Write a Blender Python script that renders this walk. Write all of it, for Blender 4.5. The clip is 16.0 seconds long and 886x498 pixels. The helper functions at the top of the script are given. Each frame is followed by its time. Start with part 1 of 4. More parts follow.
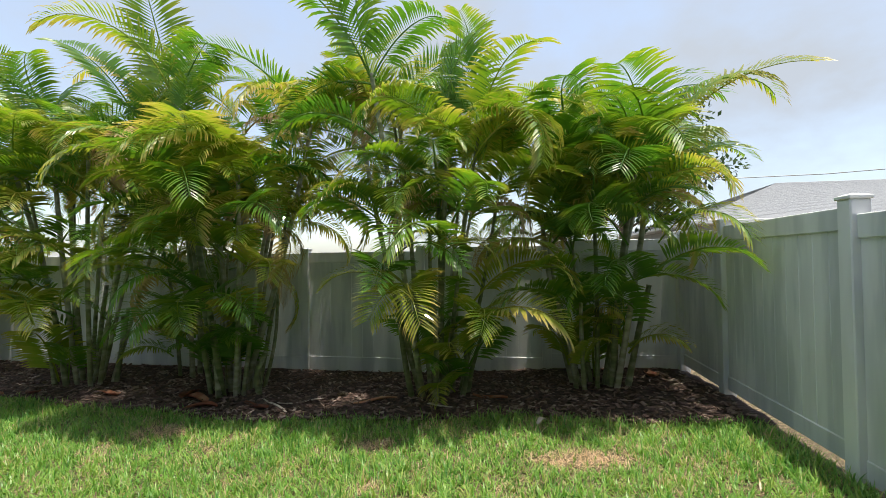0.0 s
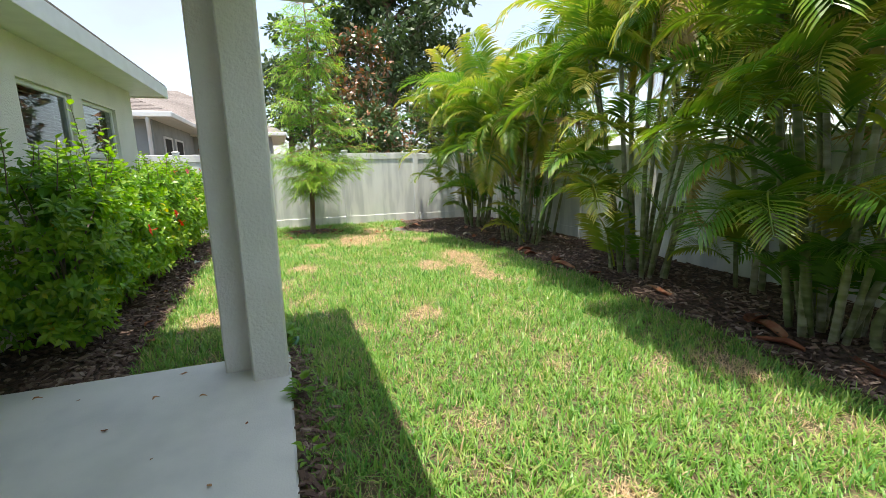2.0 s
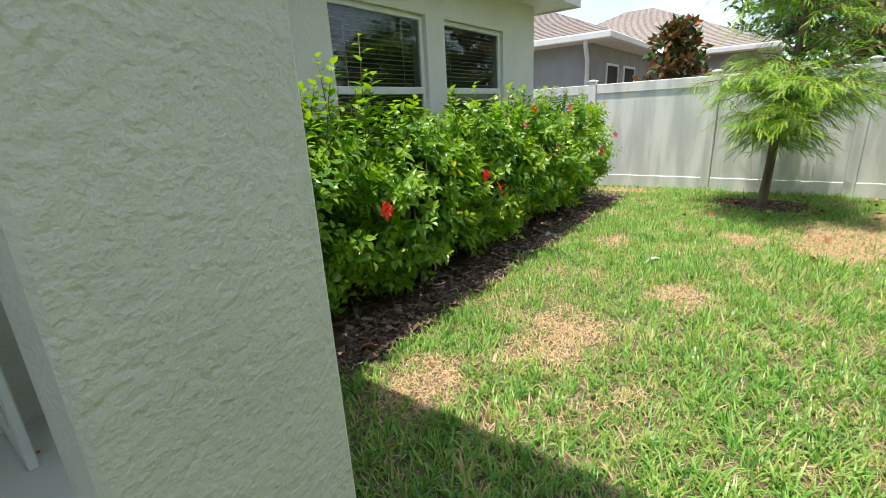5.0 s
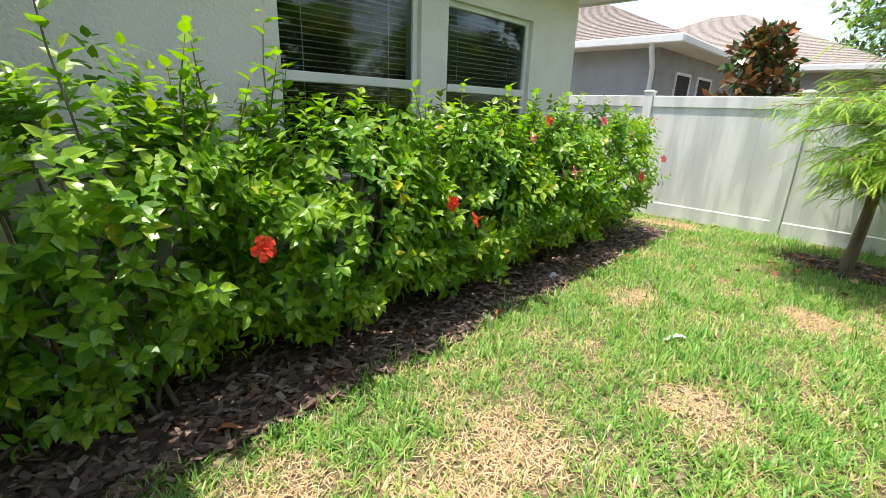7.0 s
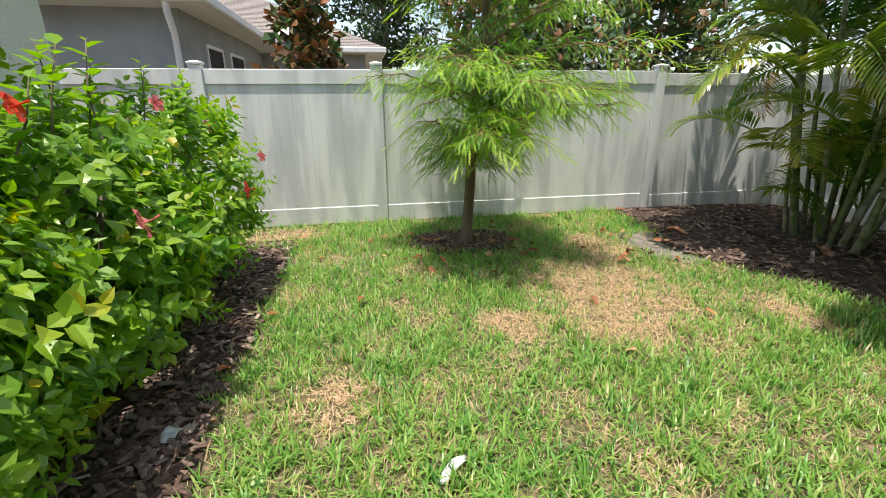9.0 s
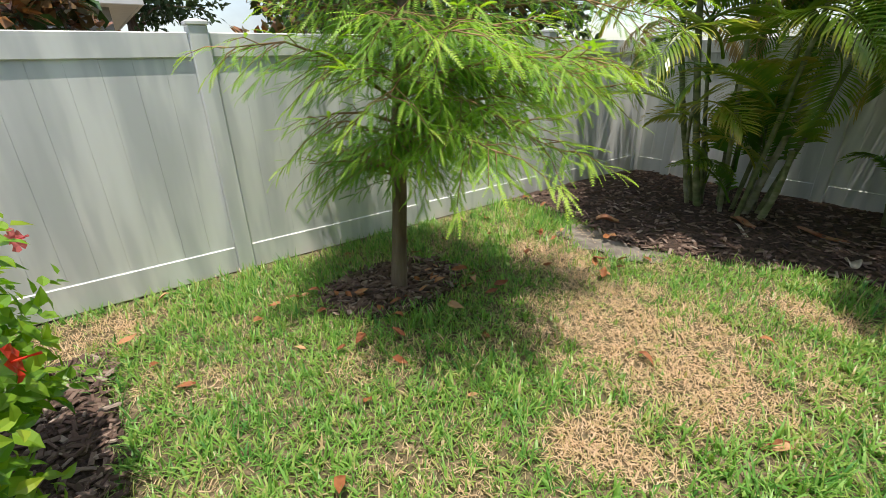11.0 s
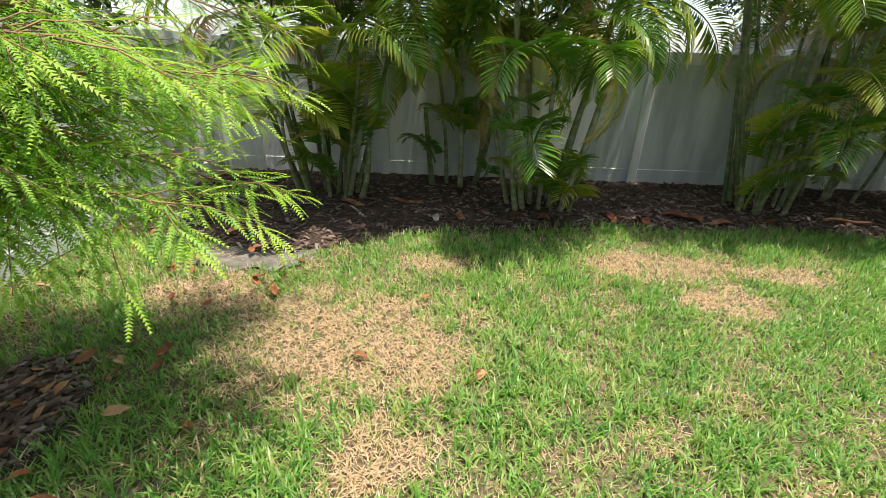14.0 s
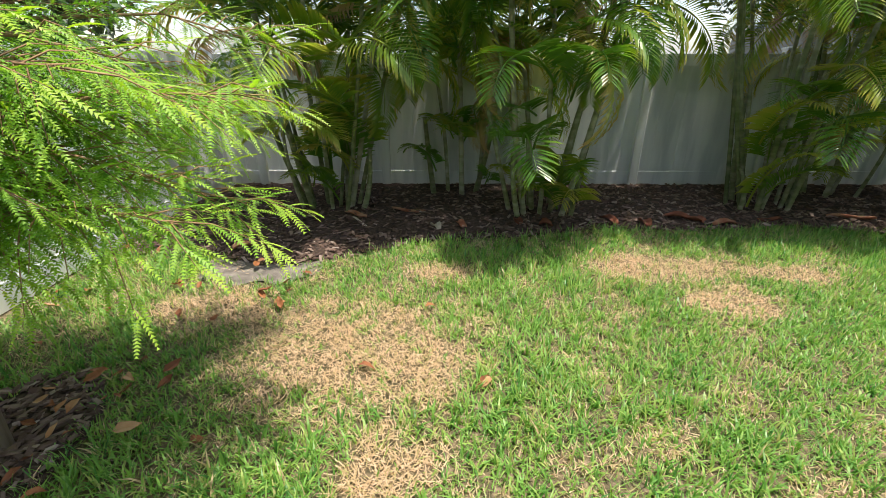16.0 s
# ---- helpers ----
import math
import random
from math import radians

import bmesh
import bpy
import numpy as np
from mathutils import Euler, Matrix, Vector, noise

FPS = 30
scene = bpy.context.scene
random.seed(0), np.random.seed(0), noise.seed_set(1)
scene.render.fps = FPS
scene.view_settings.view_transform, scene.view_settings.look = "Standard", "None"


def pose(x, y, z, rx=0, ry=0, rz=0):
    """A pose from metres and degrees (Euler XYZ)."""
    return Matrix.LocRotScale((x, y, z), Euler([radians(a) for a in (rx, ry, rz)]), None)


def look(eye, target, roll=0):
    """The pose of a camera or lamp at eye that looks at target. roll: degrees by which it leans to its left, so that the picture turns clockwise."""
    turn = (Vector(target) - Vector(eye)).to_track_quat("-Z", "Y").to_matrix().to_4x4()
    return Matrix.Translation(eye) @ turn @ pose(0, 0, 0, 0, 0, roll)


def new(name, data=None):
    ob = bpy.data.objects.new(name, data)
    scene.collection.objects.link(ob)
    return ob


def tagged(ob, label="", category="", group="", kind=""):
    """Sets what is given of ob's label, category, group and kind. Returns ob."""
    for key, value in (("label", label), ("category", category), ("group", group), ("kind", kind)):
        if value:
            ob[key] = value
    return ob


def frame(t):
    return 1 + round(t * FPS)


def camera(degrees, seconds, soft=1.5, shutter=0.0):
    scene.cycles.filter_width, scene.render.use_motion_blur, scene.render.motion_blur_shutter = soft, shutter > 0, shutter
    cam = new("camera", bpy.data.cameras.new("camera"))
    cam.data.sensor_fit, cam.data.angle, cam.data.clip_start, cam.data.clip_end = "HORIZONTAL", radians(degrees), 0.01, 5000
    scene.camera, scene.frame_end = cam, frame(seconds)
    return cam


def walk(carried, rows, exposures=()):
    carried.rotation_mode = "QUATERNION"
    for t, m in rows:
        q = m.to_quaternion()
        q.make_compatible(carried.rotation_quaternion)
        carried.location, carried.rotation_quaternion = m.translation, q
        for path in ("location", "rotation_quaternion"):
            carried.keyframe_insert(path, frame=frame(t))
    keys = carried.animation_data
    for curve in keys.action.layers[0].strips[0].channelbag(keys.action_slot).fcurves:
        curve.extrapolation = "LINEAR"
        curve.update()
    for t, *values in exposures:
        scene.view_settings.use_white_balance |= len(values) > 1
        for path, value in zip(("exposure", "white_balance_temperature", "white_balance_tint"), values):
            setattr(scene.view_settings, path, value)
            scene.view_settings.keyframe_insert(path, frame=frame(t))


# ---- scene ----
cam = camera(90.0, 16.0, soft=0.5)
PATH = [
    (0, (0.374, 1.482, 1.645), (0.064, 3.457, 1.693), -0.6),
    (0.2, (0.352, 1.635, 1.643), (-0.246, 3.541, 1.738), 1.5),
    (0.5, (0.284, 1.857, 1.64), (-0.705, 3.595, 1.632), 1.6),
    (1, (-0.005, 2.052, 1.599), (-1.411, 3.469, 1.475), 2.4),
    (1.5, (-0.425, 2.189, 1.605), (-2.069, 3.297, 1.341), 0.4),
    (2, (-0.866, 2.342, 1.504), (-2.712, 3.011, 1.126), -1.2),
    (2.5, (-1.382, 2.52, 1.436), (-3.274, 2.814, 0.858), -0.2),
    (3, (-1.904, 2.71, 1.463), (-3.771, 2.983, 0.8), -0.4),
    (3.5, (-2.443, 2.884, 1.486), (-4.323, 2.894, 0.803), -2.0),
    (4, (-2.973, 2.9, 1.462), (-4.858, 2.694, 0.827), -1.8),
    (4.5, (-3.488, 2.974, 1.446), (-5.256, 2.265, 0.83), -5.3),
    (4.7, (-3.676, 3.011, 1.462), (-5.305, 2.01, 0.876), -5.8),
    (6.8, (-5.018, 3.075, 1.558), (-6.335, 1.702, 0.941), 1.3),
    (7, (-5.12, 2.974, 1.542), (-6.496, 1.658, 0.933), 2.0),
    (7.5, (-5.466, 2.711, 1.529), (-7.057, 1.688, 0.879), -0.3),
    (8, (-5.891, 2.472, 1.516), (-7.656, 1.671, 1.021), -0.2),
    (8.5, (-6.371, 2.157, 1.472), (-8.223, 1.622, 0.939), -1.5),
    (9, (-6.906, 1.936, 1.473), (-8.773, 2.267, 0.836), -0.4),
    (9.2, (-7.254, 1.863, 1.476), (-9.0, 2.582, 0.817), 0.6),
    (11.3, (-8.957, 1.455, 1.632), (-10.297, 2.686, 0.801), -1.7),
    (11.5, (-9.136, 1.512, 1.644), (-10.292, 2.902, 0.787), -1.7),
    (12, (-9.415, 1.622, 1.626), (-10.097, 3.279, 0.739), 1.1),
    (12.5, (-9.52, 1.51, 1.663), (-9.626, 3.307, 0.791), 1.9),
    (13, (-9.483, 1.442, 1.696), (-9.403, 3.302, 0.965), 0.7),
    (13.5, (-9.338, 1.458, 1.708), (-9.277, 3.319, 0.979), 2.6),
    (14, (-9.257, 1.468, 1.712), (-9.252, 3.289, 0.884), 2.1),
    (14.5, (-9.224, 1.469, 1.711), (-9.219, 3.283, 0.868), 1.5),
    (15, (-9.232, 1.481, 1.714), (-9.254, 3.289, 0.86), 1.4),
    (15.5, (-9.232, 1.465, 1.722), (-9.26, 3.28, 0.882), 1.0),
    (16, (-9.237, 1.448, 1.727), (-9.255, 3.282, 0.93), 0.0),
]
walk(cam, [(t, look(eye, target, lean)) for t, eye, target, lean in PATH], exposures=[(0.0, 1.2, 6900, 9.6), (0.7, 1.3, 6900, 9.6), (1.5, 1.56, 6900, 9.6), (3.5, 1.62, 6900, 9.6), (4.5, 1.44, 6900, 9.6), (7.0, 1.7, 6900, 9.6), (8.0, 1.5, 6900, 9.6), (9.2, 1.24, 6900, 9.6), (11.5, 1.08, 6900, 9.6), (13.0, 1.36, 6900, 9.6), (16.0, 1.36, 6900, 9.6)])

# ---- light ----
SUN_TO = Vector((0.17, -0.055, 1.0)).normalized()
world = bpy.data.worlds.new("sky")
scene.world = world
world.use_nodes = True
wn, wl = world.node_tree.nodes, world.node_tree.links
sky = wn.new("ShaderNodeTexSky")
sky.sky_type = "NISHITA"
sky.sun_disc = False
sky.sun_elevation = math.asin(SUN_TO.z)
sky.sun_rotation = math.atan2(SUN_TO.x, SUN_TO.y)
sky.air_density, sky.dust_density, sky.ozone_density = 1.0, 1.6, 1.0
coord = wn.new("ShaderNodeTexCoord")
cloud_map = wn.new("ShaderNodeMapping")
cloud_map.inputs["Scale"].default_value = (1.0, 1.0, 1.7)
cloud_noise = wn.new("ShaderNodeTexNoise")
cloud_noise.inputs["Scale"].default_value = 1.7
cloud_noise.inputs["Detail"].default_value = 7
cloud_noise.inputs["Roughness"].default_value = 0.55
cloud_ramp = wn.new("ShaderNodeValToRGB")
cloud_ramp.color_ramp.elements[0].position, cloud_ramp.color_ramp.elements[1].position = 0.3, 0.66
cloud_mix = wn.new("ShaderNodeMixRGB")
cloud_mix.inputs["Color2"].default_value = (1.72, 1.96, 2.34, 1)
wl.new(coord.outputs["Generated"], cloud_map.inputs["Vector"])
wl.new(cloud_map.outputs["Vector"], cloud_noise.inputs["Vector"])
wl.new(cloud_noise.outputs["Fac"], cloud_ramp.inputs["Fac"])
wl.new(cloud_ramp.outputs["Color"], cloud_mix.inputs["Fac"])
wl.new(sky.outputs["Color"], cloud_mix.inputs["Color1"])
wl.new(cloud_mix.outputs["Color"], wn["Background"].inputs["Color"])
wn["Background"].inputs["Strength"].default_value = 0.15

sun = new("sun", bpy.data.lights.new("sun", "SUN"))
sun.data.energy, sun.data.angle, sun.data.color = 2.5, radians(0.53), (1.0, 0.96, 0.88)
sun.matrix_world = look(SUN_TO * 60, (0, 0, 0))


# ---- materials ----
def ramp_of(nodes, stops):
    r = nodes.new("ShaderNodeValToRGB")
    e = r.color_ramp.elements
    while len(e) < len(stops):
        e.new(0.5)
    for el, (p, c) in zip(e, stops):
        el.position, el.color = p, (*c, 1)
    return r


def material(name, stops, scale=8.0, rough=0.7, bump=0.2, bump_scale=60.0, stretch=(1, 1, 1), tone=None, tone_mix=0.5,
             per_object=0.0, translucent=0.0, metallic=0.0, detail=6.0, bump_distance=0.01, coat=0.0, placed=False):
    """Noise-driven colour between stops, fine bump; tone: point attribute that shifts the ramp; per_object: shift by Object Info Random; placed: pattern runs on from piece to piece."""
    m = bpy.data.materials.new(name)
    m.use_nodes = True
    n, l = m.node_tree.nodes, m.node_tree.links
    p = n["Principled BSDF"]
    tc, mp = n.new("ShaderNodeTexCoord"), n.new("ShaderNodeMapping")
    mp.inputs["Scale"].default_value = stretch
    l.new(n.new("ShaderNodeNewGeometry").outputs["Position"] if placed else tc.outputs["Object"], mp.inputs["Vector"])
    t1 = n.new("ShaderNodeTexNoise")
    t1.inputs["Scale"].default_value, t1.inputs["Detail"].default_value = scale, detail
    l.new(mp.outputs["Vector"], t1.inputs["Vector"])
    value = t1.outputs["Fac"]
    if tone:
        a = n.new("ShaderNodeAttribute")
        a.attribute_name = tone
        mx = n.new("ShaderNodeMix")
        mx.inputs["Factor"].default_value = tone_mix
        l.new(value, mx.inputs["A"])
        l.new(a.outputs["Fac"], mx.inputs["B"])
        value = mx.outputs["Result"]
    if per_object:
        oi = n.new("ShaderNodeObjectInfo")
        ma = n.new("ShaderNodeMath")
        ma.operation = "MULTIPLY_ADD"
        ma.inputs[1].default_value, ma.inputs[2].default_value = per_object, -per_object / 2
        l.new(oi.outputs["Random"], ma.inputs[0])
        ad = n.new("ShaderNodeMath")
        ad.operation = "ADD"
        l.new(value, ad.inputs[0])
        l.new(ma.outputs[0], ad.inputs[1])
        value = ad.outputs[0]
    r = ramp_of(n, stops)
    l.new(value, r.inputs["Fac"])
    l.new(r.outputs["Color"], p.inputs["Base Color"])
    p.inputs["Roughness"].default_value, p.inputs["Metallic"].default_value = rough, metallic
    p.inputs["Coat Weight"].default_value = coat
    if bump:
        t2 = n.new("ShaderNodeTexNoise")
        t2.inputs["Scale"].default_value, t2.inputs["Detail"].default_value = bump_scale, 4
        l.new(mp.outputs["Vector"], t2.inputs["Vector"])
        b = n.new("ShaderNodeBump")
        b.inputs["Strength"].default_value, b.inputs["Distance"].default_value = bump, bump_distance
        l.new(t2.outputs["Fac"], b.inputs["Height"])
        l.new(b.outputs["Normal"], p.inputs["Normal"])
    if translucent:
        tr = n.new("ShaderNodeBsdfTranslucent")
        hs = n.new("ShaderNodeHueSaturation")
        hs.inputs["Value"].default_value, hs.inputs["Saturation"].default_value = 1.5, 1.1
        l.new(r.outputs["Color"], hs.inputs["Color"])
        l.new(hs.outputs["Color"], tr.inputs["Color"])
        ms = n.new("ShaderNodeMixShader")
        ms.inputs["Fac"].default_value = translucent
        l.new(p.outputs[0], ms.inputs[1])
        l.new(tr.outputs[0], ms.inputs[2])
        l.new(ms.outputs[0], n["Material Output"].inputs["Surface"])
    return m


M_SOIL = material("thatch_soil", [(0.25, (0.05, 0.055, 0.022)), (0.5, (0.16, 0.125, 0.07)), (0.75, (0.40, 0.29, 0.19))], 28.0, 0.95, 1.0, 120, bump_distance=0.02)
M_GRASS = material("grass_blades", [(0.0, (0.74, 0.55, 0.39)), (0.26, (0.56, 0.42, 0.25)), (0.38, (0.38, 0.46, 0.13)), (0.62, (0.24, 0.44, 0.095)), (1.0, (0.07, 0.22, 0.045))],
                   1.3, 0.4, 0, tone="tone", tone_mix=0.75, translucent=0.36)
M_MULCHBED = material("mulch_bed", [(0.3, (0.025, 0.016, 0.012)), (0.55, (0.075, 0.045, 0.034)), (0.8, (0.15, 0.10, 0.08))], 22.0, 0.95, 1.0, 45, bump_distance=0.03)
M_CHIP = material("mulch_chips", [(0.0, (0.04, 0.025, 0.02)), (0.4, (0.13, 0.078, 0.06)), (0.7, (0.26, 0.185, 0.15)), (1.0, (0.45, 0.38, 0.33))],
                  14.0, 0.9, 0.5, 80, tone="tone", tone_mix=0.8)
M_SAND = material("grey_sand", [(0.3, (0.10, 0.085, 0.075)), (0.7, (0.27, 0.235, 0.205))], 9.0, 0.95, 0.5, 200)
# pale and dark vertical streaks imitate sunlight grazing the boards, put into the colour
M_VINYL = material("white_vinyl_light_streaks", [(0.36, (0.57, 0.59, 0.60)), (0.47, (0.65, 0.665, 0.675)), (0.52, (0.74, 0.75, 0.75)), (0.64, (0.81, 0.82, 0.82))], 4.0, 0.42, 0.05, 25, stretch=(1, 1, 0.16), per_object=0.03, placed=True, detail=3.0)
M_STUCCO = material("beige_stucco", [(0.3, (0.76, 0.725, 0.68)), (0.7, (0.84, 0.805, 0.76))], 2.2, 0.9, 0.9, 46, bump_distance=0.012)
M_STUCCO_GREY = material("grey_stucco", [(0.3, (0.27, 0.29, 0.29)), (0.7, (0.34, 0.36, 0.36))], 2.2, 0.9, 0.8, 34)
M_CONCRETE = material("painted_concrete", [(0.25, (0.64, 0.64, 0.63)), (0.55, (0.75, 0.745, 0.72)), (0.8, (0.80, 0.79, 0.765))], 3.0, 0.75, 0.25, 120)
M_TRIM = material("white_trim", [(0.3, (0.74, 0.74, 0.73)), (0.7, (0.82, 0.82, 0.81))], 5.0, 0.4, 0.03, 40)
M_SHINGLE = material("brown_shingles", [(0.25, (0.15, 0.13, 0.12)), (0.5, (0.23, 0.195, 0.18)), (0.75, (0.31, 0.275, 0.255))], 14.0, 0.95, 0.6, 90, per_object=0.25)
M_SHINGLE_GREY = material("grey_shingles", [(0.25, (0.26, 0.27, 0.28)), (0.75, (0.38, 0.39, 0.40))], 14.0, 0.95, 0.5, 90)
# near-black colour stands in for the shade of unlit rooms
M_DARK = material("painted_dark_interior", [(0.3, (0.025, 0.025, 0.025)), (0.7, (0.045, 0.045, 0.045))], 3.0, 0.9, 0)
M_BLIND = material("white_blinds", [(0.3, (0.62, 0.63, 0.62)), (0.7, (0.7, 0.7, 0.69))], 4.0, 0.5, 0)
M_FROND = material("palm_fronds", [(0.0, (0.045, 0.125, 0.022)), (0.38, (0.10, 0.225, 0.032)), (0.57, (0.22, 0.315, 0.04)), (0.78, (0.42, 0.38, 0.08)), (1.0, (0.56, 0.40, 0.16))],
                   2.0, 0.32, 0, tone="tone", tone_mix=0.55, per_object=0.40, translucent=0.42, coat=0.15)
M_FROND_DRY = material("dry_palm_fronds", [(0.2, (0.24, 0.25, 0.04)), (0.5, (0.42, 0.30, 0.10)), (0.85, (0.42, 0.29, 0.18))], 3.0, 0.6, 0, tone="tone", tone_mix=0.6, per_object=0.35, translucent=0.2)
M_CANE = material("palm_canes", [(0.25, (0.10, 0.13, 0.045)), (0.5, (0.21, 0.23, 0.11)), (0.75, (0.40, 0.38, 0.28))], 5.0, 0.55, 0.25, 40, stretch=(1, 1, 3.0), per_object=0.35)
M_HUSK = material("red_brown_husk", [(0.25, (0.12, 0.035, 0.018)), (0.55, (0.27, 0.085, 0.04)), (0.8, (0.40, 0.22, 0.13))], 7.0, 0.75, 0.4, 60, per_object=0.45)
M_HUSK_PALE = material("pale_husk", [(0.25, (0.40, 0.33, 0.26)), (0.75, (0.62, 0.56, 0.48))], 7.0, 0.8, 0.4, 60)
M_HIB = material("hibiscus_leaves", [(0.0, (0.045, 0.135, 0.028)), (0.3, (0.10, 0.245, 0.035)), (0.55, (0.20, 0.365, 0.035)), (0.8, (0.30, 0.43, 0.045)), (1.0, (0.5, 0.42, 0.03))],
                 3.0, 0.33, 0, tone="tone", tone_mix=0.85, translucent=0.43, coat=0.2)
M_WOOD = material("shrub_stems", [(0.3, (0.10, 0.075, 0.055)), (0.7, (0.24, 0.19, 0.15))], 12.0, 0.9, 0.5, 60, stretch=(1, 1, 0.3))
M_BARK = material("cypress_bark", [(0.25, (0.10, 0.065, 0.045)), (0.5, (0.19, 0.135, 0.10)), (0.8, (0.30, 0.23, 0.18))], 18.0, 0.95, 0.9, 40, stretch=(1, 1, 0.12), bump_distance=0.02)
M_TWIG = material("red_twigs", [(0.3, (0.22, 0.12, 0.06)), (0.7, (0.36, 0.22, 0.11))], 12.0, 0.8, 0)
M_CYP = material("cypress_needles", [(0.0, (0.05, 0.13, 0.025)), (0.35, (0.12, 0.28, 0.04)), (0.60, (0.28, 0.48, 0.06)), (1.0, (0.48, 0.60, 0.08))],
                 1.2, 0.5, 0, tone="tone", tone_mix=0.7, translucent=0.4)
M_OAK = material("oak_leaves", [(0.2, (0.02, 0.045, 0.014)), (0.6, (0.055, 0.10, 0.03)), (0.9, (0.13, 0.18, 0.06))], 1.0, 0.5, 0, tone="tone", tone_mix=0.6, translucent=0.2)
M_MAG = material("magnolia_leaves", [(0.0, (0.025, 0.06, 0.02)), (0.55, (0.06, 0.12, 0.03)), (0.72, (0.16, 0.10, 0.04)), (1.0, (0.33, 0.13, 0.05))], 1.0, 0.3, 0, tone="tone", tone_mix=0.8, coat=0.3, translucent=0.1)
M_RED = material("red_petals", [(0.3, (0.62, 0.03, 0.015)), (0.7, (0.85, 0.07, 0.03))], 20.0, 0.5, 0, translucent=0.25)
M_PINK = material("faded_pink_petals", [(0.3, (0.55, 0.10, 0.12)), (0.7, (0.72, 0.25, 0.22))], 20.0, 0.5, 0, translucent=0.25)
M_LEAF = material("fallen_leaves", [(0.2, (0.20, 0.06, 0.02)), (0.5, (0.36, 0.14, 0.05)), (0.8, (0.50, 0.29, 0.15))], 9.0, 0.7, 0.2, 70, per_object=0.6)
M_WHITE = material("white_scrap", [(0.3, (0.45, 0.47, 0.47)), (0.7, (0.66, 0.68, 0.68))], 9.0, 0.6, 0.3, 70)
M_METAL = material("grey_metal", [(0.3, (0.22, 0.22, 0.22)), (0.7, (0.3, 0.3, 0.3))], 9.0, 0.5, 0, metallic=0.6)
M_HOSE = material("green_plastic", [(0.3, (0.10, 0.24, 0.18)), (0.7, (0.15, 0.32, 0.25))], 9.0, 0.4, 0)
M_GLASS = bpy.data.materials.new("window_glass")
M_GLASS.use_nodes = True
_g = M_GLASS.node_tree.nodes["Principled BSDF"]
_g.inputs["Base Color"].default_value = (0.55, 0.68, 0.62, 1)
_g.inputs["Roughness"].default_value, _g.inputs["IOR"].default_value = 0.02, 1.5
_g.inputs["Transmission Weight"].default_value = 1.0


# ---- mesh helpers ----
def put(name, mesh, mat, parent=None, loc=None):
    ob = new(name, mesh)
    if mat and not mesh.materials:
        mesh.materials.append(mat)
    if parent:
        ob.parent = parent
    if loc:
        ob.location = loc
    return ob


def empty(name, loc=(0, 0, 0), rz=0):
    ob = new(name)
    ob.location, ob.rotation_euler = loc, (0, 0, rz)
    ob.empty_display_size = 0.1
    return ob


def tri_mesh(name, verts, tris, tone=None, smooth=False):
    """A mesh from numpy arrays of vertices and triangles, with an optional point attribute."""
    me = bpy.data.meshes.new(name)
    nv, nt = len(verts), len(tris)
    me.vertices.add(nv)
    me.vertices.foreach_set("co", np.asarray(verts, np.float32).ravel())
    me.loops.add(nt * 3)
    me.loops.foreach_set("vertex_index", np.asarray(tris, np.int32).ravel())
    me.polygons.add(nt)
    me.polygons.foreach_set("loop_start", np.arange(nt, dtype=np.int32) * 3)
    me.polygons.foreach_set("use_smooth", np.full(nt, smooth))
    me.update(calc_edges=True)
    if tone is not None:
        a = me.attributes.new("tone", "FLOAT", "POINT")
        a.data.foreach_set("value", np.asarray(tone, np.float32))
    me.validate()
    return me


def box_bm(bm, lo, hi, bevel=0.0):
    r = bmesh.ops.create_cube(bm, size=1)
    for v in r["verts"]:
        v.co = Vector([lo[i] + (v.co[i] + 0.5) * (hi[i] - lo[i]) for i in range(3)])
    if bevel:
        es = list({e for v in r["verts"] for e in v.link_edges})
        bmesh.ops.bevel(bm, geom=es, offset=bevel, segments=1, affect="EDGES")


def boxes(name, items, bevel=0.0):
    bm = bmesh.new()
    for lo, hi in items:
        box_bm(bm, lo, hi, bevel)
    me = bpy.data.meshes.new(name)
    bm.to_mesh(me)
    bm.free()
    return me


def tube(points, radii, sides=6):
    """Vertices and triangles of a tube along points."""
    pts = [Vector(p) for p in points]
    V, T = [], []
    for i, p in enumerate(pts):
        d = (pts[min(i + 1, len(pts) - 1)] - pts[max(i - 1, 0)]).normalized()
        s = d.cross(Vector((0.31, 0.95, 0.05))).normalized()
        u = d.cross(s)
        for k in range(sides):
            a = 2 * math.pi * k / sides
            V.append(p + (s * math.cos(a) + u * math.sin(a)) * radii[i])
    for i in range(len(pts) - 1):
        for k in range(sides):
            a, b = i * sides + k, i * sides + (k + 1) % sides
            T += [(a, b, a + sides), (b, b + sides, a + sides)]
    V.append(pts[-1])
    e, b0 = len(V) - 1, (len(pts) - 1) * sides
    T += [(b0 + k, b0 + (k + 1) % sides, e) for k in range(sides)]
    return [tuple(v) for v in V], T


def join_parts(parts):
    V, T = [], []
    for v, t in parts:
        o = len(V)
        V += v
        T += [(a + o, b + o, c + o) for a, b, c in t]
    return V, T


def scatter_shapes(shape_v, shape_t, mats, tone, extra=None):
    """Copies of one small shape, by an array of 4x4 matrices, in one set of arrays."""
    n, k = len(mats), len(shape_v)
    sv = np.c_[np.asarray(shape_v), np.ones(k)]
    V = np.einsum("nij,kj->nki", mats, sv)[:, :, :3].reshape(-1, 3)
    T = (np.asarray(shape_t)[None] + (np.arange(n) * k)[:, None, None]).reshape(-1, 3)
    tn = np.repeat(np.asarray(tone), k)
    if extra is not None:
        tn = tn + np.tile(extra, n)
    return V, T, tn


